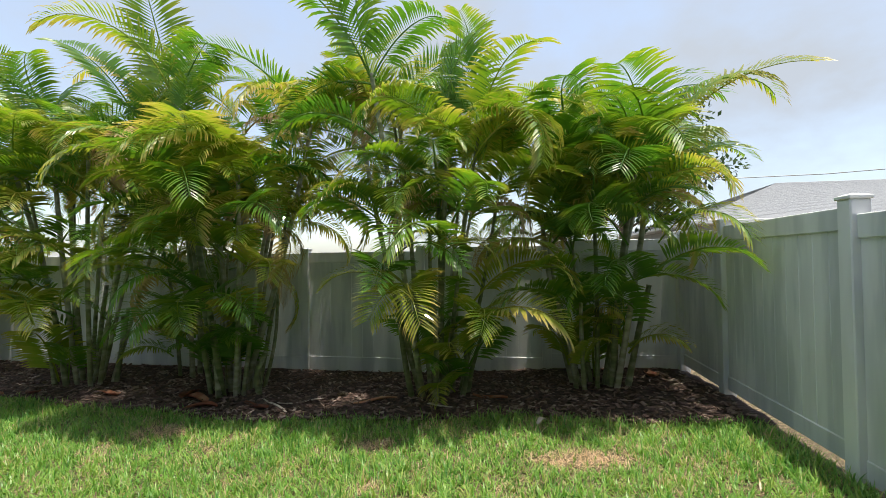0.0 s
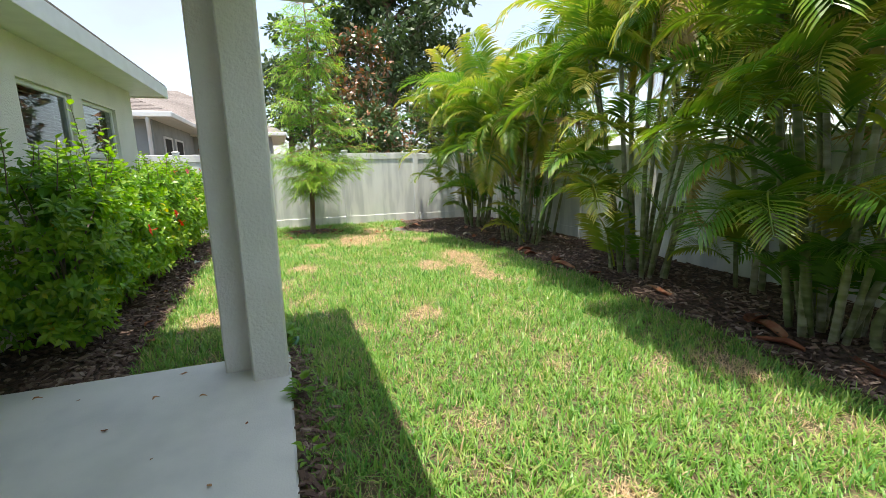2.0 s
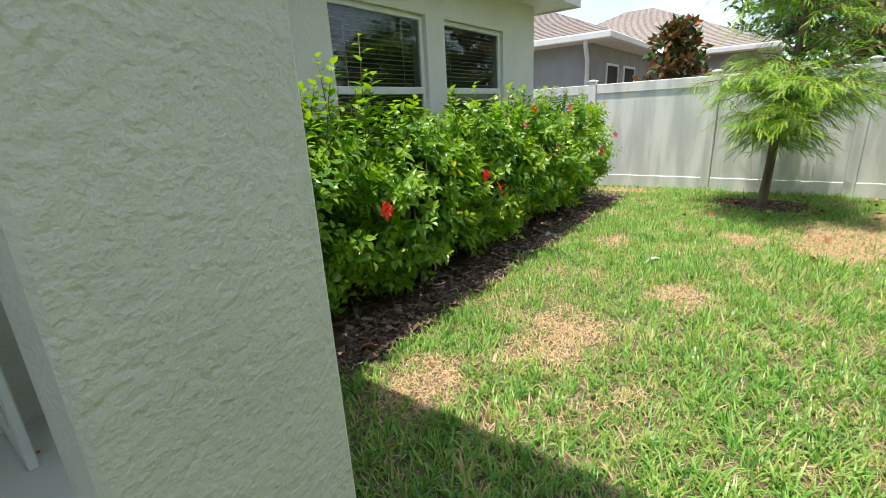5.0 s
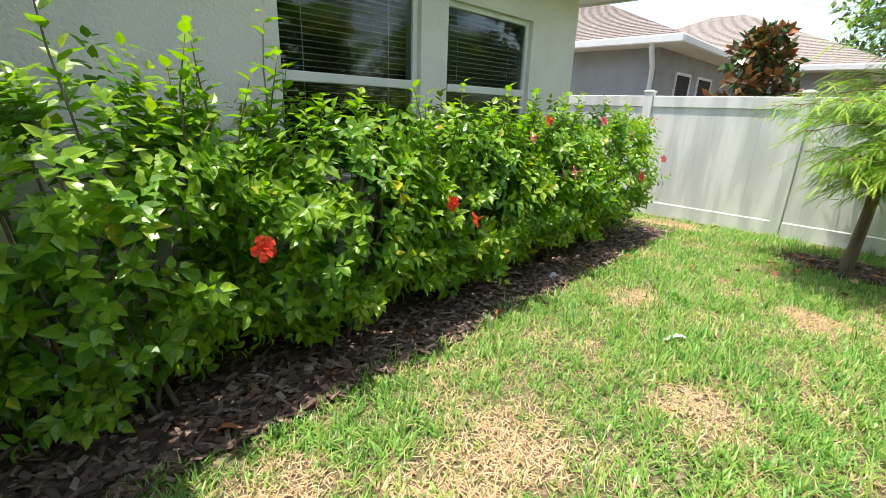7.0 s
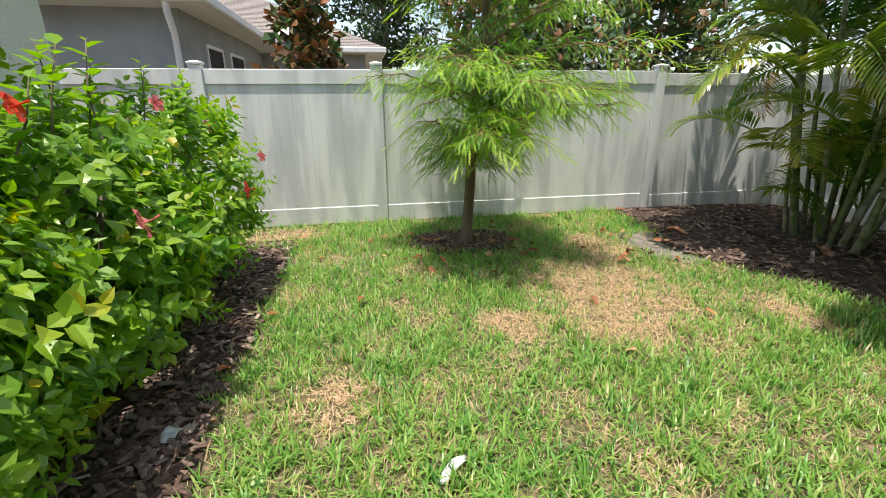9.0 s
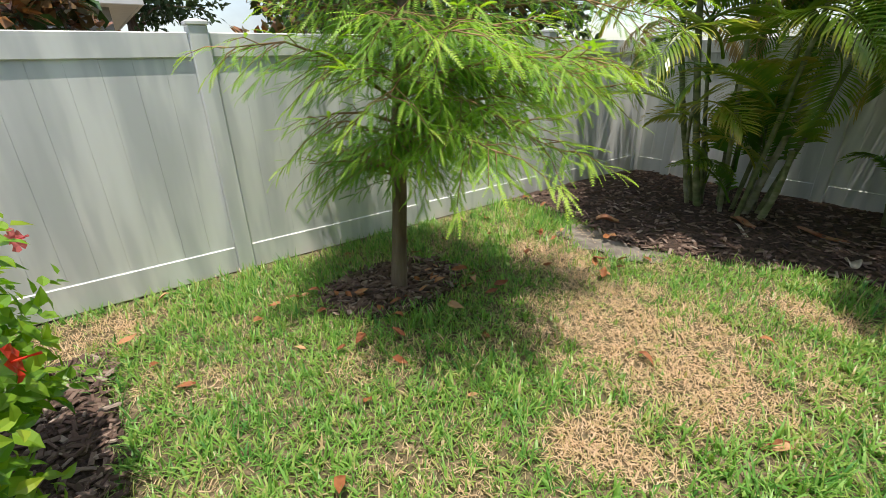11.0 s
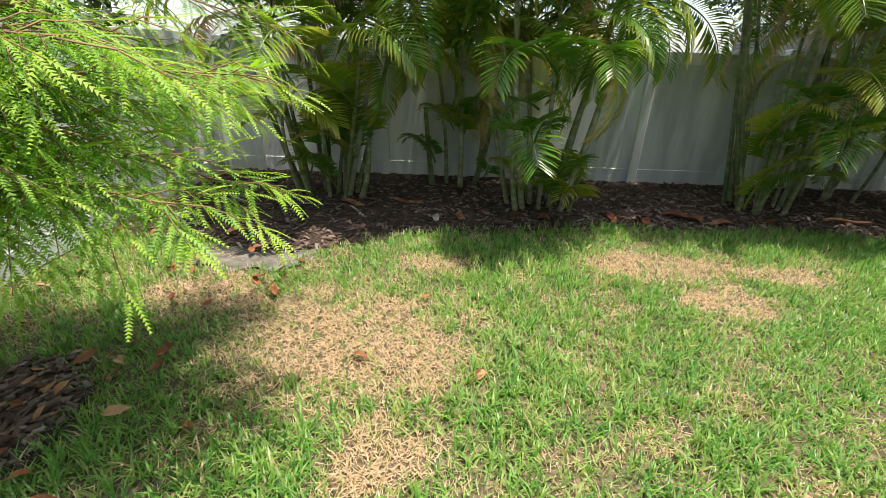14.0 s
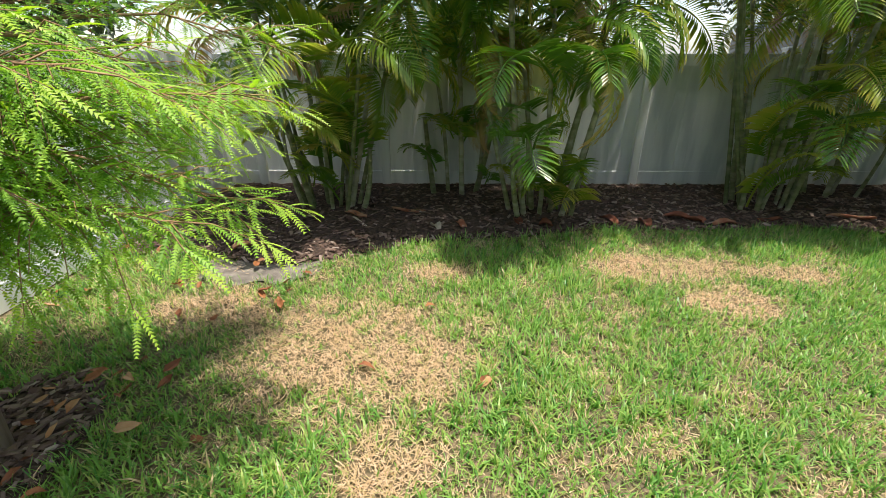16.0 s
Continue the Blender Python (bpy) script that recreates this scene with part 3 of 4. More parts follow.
def build_house():
    root = empty("house")
    tagged(root, "single-storey beige stucco house with a covered patio", "house", kind="structure")
    x0, x1, top = -10.42, 9.0, 2.85
    win = [(-9.5, -8.2, 1.0, 1.72, 2.44), (-7.88, -6.6, 1.0, 1.72, 2.44)]
    parts, cx = [], x0
    for a, b, z0, zm, z1 in win:
        parts += [((cx, -0.2, -0.1), (a, 0, top)), ((a, -0.2, -0.1), (b, 0, z0)), ((a, -0.2, z1), (b, 0, top))]
        cx = b
    parts += [((cx, -0.2, -0.1), (x1, 0, top)), ((x0, -9.0, -0.1), (x0 + 0.2, -0.2, top)), ((x1 - 0.2, -9, -0.1), (x1, -0.2, top)), ((x0 + 0.2, -9.2, -0.1), (x1, -9, top))]
    put("wall", boxes("wall", parts), M_STUCCO, root)
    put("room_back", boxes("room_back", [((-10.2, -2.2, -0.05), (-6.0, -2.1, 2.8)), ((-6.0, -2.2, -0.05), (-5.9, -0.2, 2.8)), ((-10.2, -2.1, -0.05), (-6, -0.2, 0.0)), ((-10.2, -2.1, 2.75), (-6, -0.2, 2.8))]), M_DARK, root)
    # eaves over the long wall and the covered patio
    ex, ey, px, py = -10.9, 0.48, -4.93, 2.72
    put("soffit", boxes("soffit", [((ex, -9.6, top), (9.4, ey, top + 0.03)), ((px, ey, top), (9.4, py, top + 0.03))]), M_TRIM, root)
    put("fascia", boxes("fascia", [((ex - 0.02, ey, top - 0.03), (px - 0.02, ey + 0.02, top + 0.17)), ((px - 0.02, ey + 0.02, top - 0.03), (px, py, top + 0.17)), ((px - 0.02, py, top - 0.03), (9.4, py + 0.02, top + 0.17)),
                                   ((ex - 0.02, -9.6, top - 0.03), (ex, ey, top + 0.17))], 0.004), M_TRIM, root)
    shingle_roof(root, [(ex, ey, 3.03), (9.4, ey, 3.03), (5.2, -4.5, 5.2), (-6.4, -4.5, 5.2)], M_SHINGLE)
    shingle_roof(root, [(ex, -9.6, 3.03), (ex, ey, 3.03), (-6.4, -4.5, 5.2), (-6.5, -4.6, 5.2)], M_SHINGLE)
    shingle_roof(root, [(px, py, 3.03), (9.4, py, 3.03), (9.4, -0.6, 4.4), (px + 1.4, -0.6, 4.4)], M_SHINGLE)
    put("roof_side", tri_mesh("roof_side", [(px, py, 3.03), (px, ey - 1.0, 3.03), (px + 1.4, -0.6, 4.4)], [(0, 1, 2)]), M_SHINGLE, root)
    put("column", boxes("column", [((-4.5, 2.055, 0.0), (-4.035, 2.295, 2.66)), ((-4.47, 1.86, 0.0), (-4.25, 2.055, 2.66))], 0.012), M_STUCCO, root)
    put("beam", boxes("beam", [((-4.5, 1.86, 2.66), (9.0, 2.295, 2.852)), ((-4.5, 0.0, 2.66), (-4.06, 1.86, 2.852))], 0.01), M_STUCCO, root)
    put("ceiling", boxes("ceiling", [((-4.06, 0.0, 2.78), (9.0, 1.86, 2.81))]), M_TRIM, root)
    for w in win:
        window(*w)
    slab = put("patio_slab", boxes("patio_slab", [((-4.5, 0.0, -0.1), (2.5, 2.31, 0.03))], 0.012), M_CONCRETE)
    tagged(slab, "light grey concrete patio slab with scattered debris", "patio", kind="structure")


build_house()
door = empty("patio_door", (-4.11, 0.0, 0.035))
tagged(door, "narrow white door leaf standing open on the patio", "door")
put("leaf", boxes("leaf", [((-0.02, 0.005, 0.0), (0.02, 0.51, 2.05))], 0.006), M_TRIM, door)
put("panel", boxes("panel", [((0.0205, 0.09, 0.2), (0.026, 0.42, 0.95)), ((0.0205, 0.09, 1.1), (0.026, 0.42, 1.9))], 0.004), M_TRIM, door)


def far_house(name, label, m, w, d, wall_mat, roof_mat, wins, height=2.85, downspout=True, rise=2.2):
    """A neighbouring house, its front corner at the local origin: front face along +x at y=0 facing -y, side face at x=0."""
    root = empty(name)
    root.matrix_basis = m
    tagged(root, label, "house", kind="structure")
    put("wall", boxes("wall", [((0, 0, -0.2), (w, 0.2, height)), ((0, 0.2, -0.2), (0.2, d, height)), ((w - 0.2, 0.2, -0.2), (w, d, height)), ((0.2, d - 0.2, -0.2), (w - 0.2, d, height))]), wall_mat, root)
    o = 0.5
    put("soffit", boxes("soffit", [((-o, -o, height), (w + o, d + o, height + 0.03))]), M_TRIM, root)
    put("gutter", boxes("gutter", [((-o - 0.1, -o - 0.1, height + 0.0), (w + o + 0.1, -o, height + 0.15)), ((-o - 0.1, -o, height), (-o, d + o, height + 0.15))], 0.02), M_TRIM, root)
    h0, k = height + 0.12, min(w, d) / 2 + o
    A, B, C, D = (-o - 0.08, -o - 0.08, h0), (w + o, -o - 0.08, h0), (w + o, d + o, h0), (-o - 0.08, d + o, h0)
    if w > d:
        R0, R1 = (k - o, d / 2, h0 + rise), (w - k + o, d / 2, h0 + rise)
        quads = [(A, B, R1, R0), (C, D, R0, R1), (D, A, R0, R0), (B, C, R1, R1)]
    else:
        R0, R1 = (w / 2, k - o, h0 + rise), (w / 2, d - k + o, h0 + rise)
        quads = [(A, B, R0, R0), (C, D, R1, R1), (D, A, R0, R1), (B, C, R1, R0)]
    for q in quads:
        shingle_roof(root, q, roof_mat)
    if downspout:
        v, t = tube([(-0.02, -0.5, height + 0.02), (-0.02, -0.5, height - 0.12), (0.06, -0.12, height - 0.38), (0.08, -0.06, height - 0.55), (0.08, -0.06, 0.0)], [0.05] * 5, 8)
        put("downspout", tri_mesh("downspout", v, t, smooth=True), M_TRIM, root)
    for y, wd in wins:
        put("window", boxes("window", [((-0.04, y, 1.2), (0.0, y + wd, 1.26)), ((-0.04, y, 2.41), (0.0, y + wd, 2.47)), ((-0.04, y, 1.26), (0.0, y + 0.06, 2.41)), ((-0.04, y + wd - 0.06, 1.26), (0.0, y + wd, 2.41))], 0.004), M_TRIM, root)
        # opaque pane, the shade of the room behind it painted on
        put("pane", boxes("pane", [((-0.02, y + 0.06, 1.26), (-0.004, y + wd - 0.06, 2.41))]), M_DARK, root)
    return root


# its front faces the yard's left fence; local x runs towards -y of the yard, local y away from it
far_house("neighbour_house", "grey stucco neighbour house with brown shingle roof", Matrix.Translation((-15.2, -0.75, 0)) @ Matrix.Rotation(radians(90), 4, "Z") @ Matrix.Diagonal((-1, 1, 1, 1)), 9, 13, M_STUCCO_GREY, M_SHINGLE, [(1.1, 1.05), (2.7, 1.2)])
far_house("neighbour_house", "far grey house wing with brown hip roof", Matrix.Translation((-21.5, 2.2, 0)) @ Matrix.Rotation(radians(90), 4, "Z") @ Matrix.Diagonal((-1, 1, 1, 1)), 9, 8, M_STUCCO_GREY, M_SHINGLE, [], height=2.78, downspout=False)
far_house("rear_house", "pale house with a light grey shingle roof", Matrix.Translation((7.5, 19.5, 0)), 16, 11, M_STUCCO_GREY, M_SHINGLE_GREY, [], downspout=False)


# ---- palms ----
def frond_mesh(name, length, rise, droop, pairs, leaf_len, hang, seed, dry_tip=0.25):
    """A pinnate frond from the origin along +y: arched stalk, two rows of folded leaflets. hang: how far the leaflets droop."""
    r = random.Random(seed)
    pts, p, ang = [Vector((0, 0, 0))], Vector((0, 0, 0)), rise
    n = 16
    for i in range(n):
        p = p + Vector((0.012 * math.sin(i * 0.5 + seed), math.cos(ang), math.sin(ang))) * length / n
        ang -= droop / n * (0.35 + 1.3 * i / n)
        pts.append(p.copy())
    V, T = tube(pts, [0.013 * (1 - 0.85 * i / n) + 0.002 for i in range(n + 1)], 4)
    tone = [0.55] * len(V)
    for i in range(pairs):
        f = 0.16 + 0.83 * i / (pairs - 1)
        q = f * n
        k = min(int(q), n - 1)
        base = pts[k].lerp(pts[k + 1], q - k)
        d = (pts[k + 1] - pts[k]).normalized()
        side0 = d.cross(Vector((0, 0, 1))).normalized()
        up = side0.cross(d).normalized()
        ll = leaf_len * (0.45 + 0.55 * math.sin(math.pi * min(1, 0.12 + f * 0.88) ** 0.9)) * r.uniform(0.9, 1.06)
        for s in (-1, 1):
            if r.random() < 0.03:
                continue
            ahead = 0.35 + 0.75 * f ** 2 + r.uniform(-0.06, 0.06)
            lift = 0.38 - 0.2 * f + r.uniform(-0.08, 0.08)
            w0 = (side0 * s + d * ahead + up * lift).normalized()
            mid = base + w0 * ll * 0.42
            w1 = (w0 + Vector((0, 0, -hang * 0.8))).normalized()
            q2 = mid + w1 * ll * 0.33
            w2 = (w1 + Vector((0, 0, -hang * 1.3))).normalized()
            tip = q2 + w2 * ll * 0.28
            wd = d * (0.0155 * (0.7 + 0.5 * ll / leaf_len)) + up * 0.004
            o = len(V)
            V += [tuple(base), tuple(mid - wd), tuple(mid + wd), tuple(q2 - wd * 0.75), tuple(q2 + wd * 0.75), tuple(tip)]
            T += [(o, o + 2, o + 1), (o + 1, o + 2, o + 4), (o + 1, o + 4, o + 3), (o + 3, o + 4, o + 5)]
            j = r.uniform(-0.08, 0.08) + dry_tip * max(0, f - 0.5)
            tone += [0.42 + j, 0.38 + j, 0.38 + j, 0.5 + j + dry_tip * 0.5, 0.5 + j + dry_tip * 0.5, 0.68 + j + dry_tip]
    return tri_mesh(name, V, T, tone)


FRONDS = [frond_mesh("frond", 1.7, 1.25, 1.7, 42, 0.50, 0.22, 1), frond_mesh("frond", 1.8, 1.1, 2.1, 44, 0.52, 0.35, 2), frond_mesh("frond", 1.6, 0.95, 2.3, 42, 0.48, 0.5, 3, 0.4),
          frond_mesh("frond", 1.65, 1.4, 1.2, 42, 0.46, 0.15, 4, 0.1), frond_mesh("frond", 1.5, 0.75, 2.2, 40, 0.46, 0.6, 5, 0.45), frond_mesh("frond", 1.8, 1.2, 2.5, 44, 0.50, 0.4, 6, 0.35)]
LOW = [frond_mesh("frond", 1.25, 0.75, 2.1, 36, 0.42, 0.2, 11, 0.3), frond_mesh("frond", 1.4, 0.9, 2.3, 38, 0.44, 0.3, 12, 0.35), frond_mesh("frond", 1.15, 0.6, 1.7, 34, 0.40, 0.15, 13, 0.15)]
YOUNG = [frond_mesh("frond", 1.0, 1.1, 1.7, 30, 0.36, 0.25, 21, 0.1), frond_mesh("frond", 0.85, 0.9, 1.9, 26, 0.32, 0.35, 22, 0.2)]
DRY = [frond_mesh("frond", 1.4, 0.5, 2.6, 36, 0.40, 1.2, 31, 0.5), frond_mesh("frond", 1.5, 0.8, 2.9, 38, 0.42, 1.0, 32, 0.4)]


def cane(parent, base, top, r0, seed):
    """A ringed cane from base to top, a little curved, with swollen joints."""
    r = random.Random(seed)
    b, t = Vector(base), Vector(top)
    n = max(6, int((t - b).length / 0.13))
    bow = Vector((r.uniform(-1, 1), r.uniform(-1, 1), 0)) * 0.06
    pts, rad = [], []
    for i in range(n + 1):
        f = i / n
        p = b.lerp(t, f) + bow * math.sin(math.pi * f)
        for dz, k in ((-0.008, 1.0), (0.0, 1.13), (0.01, 1.0)):
            pts.append(p + (t - b).normalized() * dz)
            rad.append(r0 * k * (1 - 0.3 * f))
    v, tr = tube(pts, rad, 6)
    return put("cane", tri_mesh("cane", v, tr, smooth=True), M_CANE, parent)


def palm(x, y, stems, top_lo, top_hi, fronds, young, seed, spread=0.42, lean=0.55, mid=8):
    """An areca palm clump: canes from one foot, crowns of arching fronds, young fronds low down, a few dry ones."""
    r = random.Random(seed)
    root = empty("areca_palm", (x, y, float(ground_z(x, y)) + 0.01))
    tagged(root, "areca palm clump with yellowing fronds and ringed canes", "palm", group="palms along the fence")
    tops = []
    for i in range(stems):
        a = i * 2.4 + r.uniform(-0.4, 0.4)
        rr = spread * math.sqrt((i + 0.5) / stems)
        h = r.uniform(top_lo, top_hi) if i < stems * 0.7 else r.uniform(0.5, 1.3)
        bx, by = rr * math.cos(a) * 1.1, rr * math.sin(a) * 0.7
        ln = lean * h / 3
        tp = Vector((bx + ln * math.cos(a) * r.uniform(0.5, 1.6), by + ln * math.sin(a) * r.uniform(0.3, 1.2) + 0.03 * h, h))
        cane(root, (bx, by, -0.05), tp, r.uniform(0.025, 0.042), seed * 100 + i)
        if h > 1.3:
            tops.append((tp, a))
    for i in range(fronds):
        tp, a = tops[i % len(tops)]
        ring = i // len(tops)
        az = a + ring * 2.1 + r.uniform(-0.7, 0.7)
        kind = r.choice(FRONDS) if ring < 5 else r.choice(FRONDS[2:5])
        dead = r.random() < 0.085
        me = r.choice(DRY) if dead else kind
        ob = new("frond", me)
        if dead:
            ob.material_slots[0].link = "OBJECT"
            ob.material_slots[0].material = M_FROND_DRY
        tilt = -0.34 + 0.21 * ring + r.uniform(-0.2, 0.25)
        ob.parent = root
        # keep fronds that would pierce the fence behind swung round to the yard
        if tp.y + y + 1.1 * math.cos(az) > 8.35:
            az = math.pi + ((az % (2 * math.pi)) - math.pi) * 0.6
        ob.matrix_basis = Matrix.Translation(tp - Vector((0, 0, r.uniform(0, 0.12)))) @ Matrix.Rotation(az, 4, "Z") @ Matrix.Rotation(-min(tilt, 1.1), 4, "X") @ Matrix.Rotation(r.uniform(-0.5, 0.5), 4, "Y") @ Matrix.Scale(r.uniform(0.7, 0.98), 4)
    for i in range(mid):
        az = math.pi + r.uniform(-1.3, 1.3)
        ob = new("frond", r.choice(LOW))
        ob.parent = root
        ob.matrix_basis = Matrix.Translation((r.uniform(-0.5, 0.5), r.uniform(-0.8, -0.35), 0.85 + 2.0 * (i + r.random()) / mid)) @ Matrix.Rotation(az, 4, "Z") @ Matrix.Rotation(r.uniform(-0.2, 0.2), 4, "X") @ Matrix.Rotation(r.uniform(-0.5, 0.5), 4, "Y") @ Matrix.Scale(r.uniform(0.72, 1.0), 4)
    for i in range(young):
        az = math.pi + r.uniform(-1.0, 1.0)
        ob = new("frond", r.choice(YOUNG))
        ob.parent = root
        ob.matrix_basis = Matrix.Translation((r.uniform(-0.4, 0.4), r.uniform(-0.25, 0.2), r.uniform(0.05, 0.9))) @ Matrix.Rotation(az, 4, "Z") @ Matrix.Rotation(r.uniform(-0.1, 0.5), 4, "X") @ Matrix.Rotation(r.uniform(-0.5, 0.5), 4, "Y") @ Matrix.Scale(r.uniform(0.7, 1.15), 4)
    return root


for me in FRONDS + LOW + YOUNG + DRY:
    me.materials.append(M_FROND)
palm(1.35, 7.0, 17, 1.6, 2.75, 62, 12, 3, spread=0.36, mid=20, lean=0.5)
palm(-0.53, 6.72, 17, 2.0, 3.8, 70, 10, 4, spread=0.34, mid=24)
palm(-3.05, 6.6, 18, 2.1, 3.8, 74, 8, 5, spread=0.36, mid=24)
palm(-5.4, 6.75, 15, 2.2, 3.8, 84, 5, 6, spread=0.4, mid=20)
palm(-8.1, 6.55, 13, 2.0, 3.3, 78, 6, 7, spread=0.42, mid=10)
palm(-10.65, 6.75, 15, 1.8, 3.1, 82, 10, 8, spread=0.38, mid=14, lean=0.6)
palm(-4.1, 7.4, 7, 1.3, 2.6, 30, 5, 9, mid=2)
palm(-9.0, 7.5, 5, 1.0, 1.9, 18, 6, 10, mid=2)


# ---- hibiscus hedge ----
LEAF_V = [(0, 0, 0), (-0.31, 0.28, 0.08), (0, 0.32, -0.03), (0.31, 0.28, 0.08), (-0.24, 0.62, 0.05), (0, 0.64, -0.04), (0.24, 0.62, 0.05), (0, 1.05, -0.14)]
LEAF_T = [(0, 2, 1), (0, 3, 2), (1, 2, 5), (1, 5, 4), (2, 3, 6), (2, 6, 5), (4, 5, 7), (5, 6, 7)]


def flower(parent, at, mat, size, seed):
    """A five-petalled hibiscus bloom with a central column."""
    r = random.Random(seed)
    face = Vector((r.uniform(-0.6, 0.6), 1, r.uniform(0.0, 0.7))).normalized().to_track_quat("Z", "Y").to_matrix().to_4x4()
    m = Matrix.Translation(at) @ face @ Matrix.Rotation(r.uniform(0, 2), 4, "Z")
    V, T = [], []
    for k in range(5):
        rot = Matrix.Rotation(k * 2 * math.pi / 5, 4, "Z")
        o = len(V)
        for px, py, pz in ((0, 0, 0), (-0.30, 0.35, 0.16), (0.30, 0.35, 0.20), (-0.42, 0.75, 0.24), (0, 0.7, 0.16), (0.42, 0.75, 0.30), (-0.2, 1.0, 0.16), (0.22, 1.0, 0.12)):
            V.append(tuple(m @ rot @ (Vector((px, py, pz + r.uniform(-0.05, 0.05))) * size)))
        T += [(o, o + 2, o + 1), (o + 1, o + 2, o + 4), (o + 1, o + 4, o + 3), (o + 2, o + 5, o + 4), (o + 3, o + 4, o + 6), (o + 4, o + 7, o + 6), (o + 4, o + 5, o + 7)]
    v, t = tube([m @ Vector((0, 0, 0)), m @ Vector((0, 0, size * 0.8)), m @ Vector((0, 0.1 * size, size * 1.2))], [0.004, 0.003, 0.005], 5)
    V, T = join_parts([(V, T), (v, t)])
    return put("flower", tri_mesh("flower", V, T), mat, parent)


def hibiscus(cx, half, height, n, seed, shoots, blooms, tall=0.45):
    """One shrub of the hedge: forked stems from the ground, a dense skin of ovate leaves, upright leafy shoots and blooms."""
    g = np.random.default_rng(seed)
    r = random.Random(seed)
    cy, depth = 0.56, 0.53
    root = empty("hibiscus_shrub", (cx, cy, 0.01))
    tagged(root, "glossy green hibiscus shrub with red blooms", "shrub", group="hibiscus hedge")
    stems = []
    for i in range(9):
        a, b = r.uniform(0, 6.28), r.uniform(0.05, 0.18)
        e = Vector((r.uniform(-half, half) * 0.8, r.uniform(-0.35, 0.35), r.uniform(0.7, 1.0) * height))
        s = Vector((b * math.cos(a) * 2, b * math.sin(a), -0.03))
        mid = s.lerp(e, 0.45) + Vector((r.uniform(-0.1, 0.1), r.uniform(-0.1, 0.1), 0.1))
        stems.append(tube([s, mid, e], [0.014, 0.009, 0.004], 5))
    tops = []
    for i in range(shoots):
        b = Vector((r.uniform(-half, half), r.uniform(-0.25, 0.35), height * 0.85))
        e = b + Vector((r.uniform(-0.08, 0.08), r.uniform(-0.05, 0.1), r.uniform(0.2, tall)))
        stems.append(tube([b, b.lerp(e, 0.5) + Vector((r.uniform(-0.03, 0.03), r.uniform(-0.03, 0.03), 0)), e], [0.005, 0.004, 0.002], 5))
        tops.append((b, e))
    v, t = join_parts(stems)
    put("stems", tri_mesh("stems", v, t, smooth=True), M_WOOD, root)
    # leafy side twigs all over the body, each with a spiral of leaves that shrink and pale towards its tip
    d = g.normal(size=(n, 3))
    d /= np.linalg.norm(d, axis=1, keepdims=True)
    d = np.sign(d) * np.abs(d) ** 0.78
    lump = 1 + 0.15 * np.sin(d[:, 0] * 9 + seed) * np.sin(d[:, 2] * 8 + seed * 2) + 0.11 * np.sin(d[:, 1] * 9 + d[:, 0] * 8)
    rad = g.uniform(0.62, 0.9, n) * lump
    foot = np.c_[d[:, 0] * half * rad, d[:, 1] * depth * rad, height * 0.53 + d[:, 2] * height * 0.47 * rad]
    way = d * [1, 1, 0.6] + [0, 0, 0.45] + g.normal(0, 0.35, (n, 3))
    way /= np.linalg.norm(way, axis=1, keepdims=True)
    reach = g.uniform(0.12, 0.26, n)
    side = np.cross(way, [0.3, 0.2, 0.93])
    side /= np.linalg.norm(side, axis=1, keepdims=True)
    other = np.cross(way, side)
    pos, axis, up, size, tone = [], [], [], [], []
    turn0, bright = g.uniform(0, 6.28, n), g.normal(0, 0.1, n)
    for k in range(12):
        f = (k + 0.5) / 12
        turn = turn0 + k * 2.4
        out = side * np.cos(turn)[:, None] + other * np.sin(turn)[:, None]
        pos.append(foot + way * (reach * f)[:, None] + out * 0.012)
        axis.append(out + way * (0.25 + 0.5 * f) + g.normal(0, 0.22, (n, 3)) + [0, 0, -0.12])
        up.append(way + [0, 0.15, 0.7] + g.normal(0, 0.25, (n, 3)))
        size.append(g.uniform(0.062, 0.112, n) * (1.0 - 0.45 * f ** 2))
        tone.append(0.2 + 0.3 * g.random(n) + 0.32 * f + bright + np.where(g.random(n) < 0.012, 0.5, 0))
    pos, axis, up, size, tone = np.vstack(pos), np.vstack(axis), np.vstack(up), np.concatenate(size), np.concatenate(tone)
    pos[:, 1] *= 0.72 + 0.28 * np.clip(1.7 * pos[:, 2] / height, 0, 1)
    pos[:, 1] = np.maximum(pos[:, 1], -0.51)
    keep = pos[:, 2] > 0.13 + 0.06 * g.random(len(pos))
    pos, axis, up, size, tone = pos[keep], axis[keep], up[keep], size[keep], tone[keep]
    for b, e in tops:
        for f in np.linspace(0.0, 1, 13):
            a = f * 29 + seed + r.uniform(-0.6, 0.6)
            pos = np.vstack([pos, np.array(b.lerp(e, f))])
            axis = np.vstack([axis, [math.cos(a), math.sin(a), r.uniform(0.1, 0.9)]])
            up = np.vstack([up, [0, 0, 1]])
            size = np.append(size, g.uniform(0.08, 0.125) * (1.1 - 0.4 * f))
            tone = np.append(tone, 0.35 + 0.25 * f)
    m = frames_from(pos, axis, up, size)
    V, T, tn = scatter_shapes(LEAF_V, LEAF_T, m, tone)
    tagged(put("leaves", tri_mesh("leaves", V, T, tn), M_HIB, root), kind="stuff")
    for i in range(blooms):
        z = r.uniform(0.5, 1.0) * height
        flower(root, Vector((r.uniform(-half, half) * 0.8, depth * (1.02 if z < height * 0.85 else 0.6), z)), M_RED if i % 3 == 0 else M_PINK, r.uniform(0.045, 0.065), seed + i)


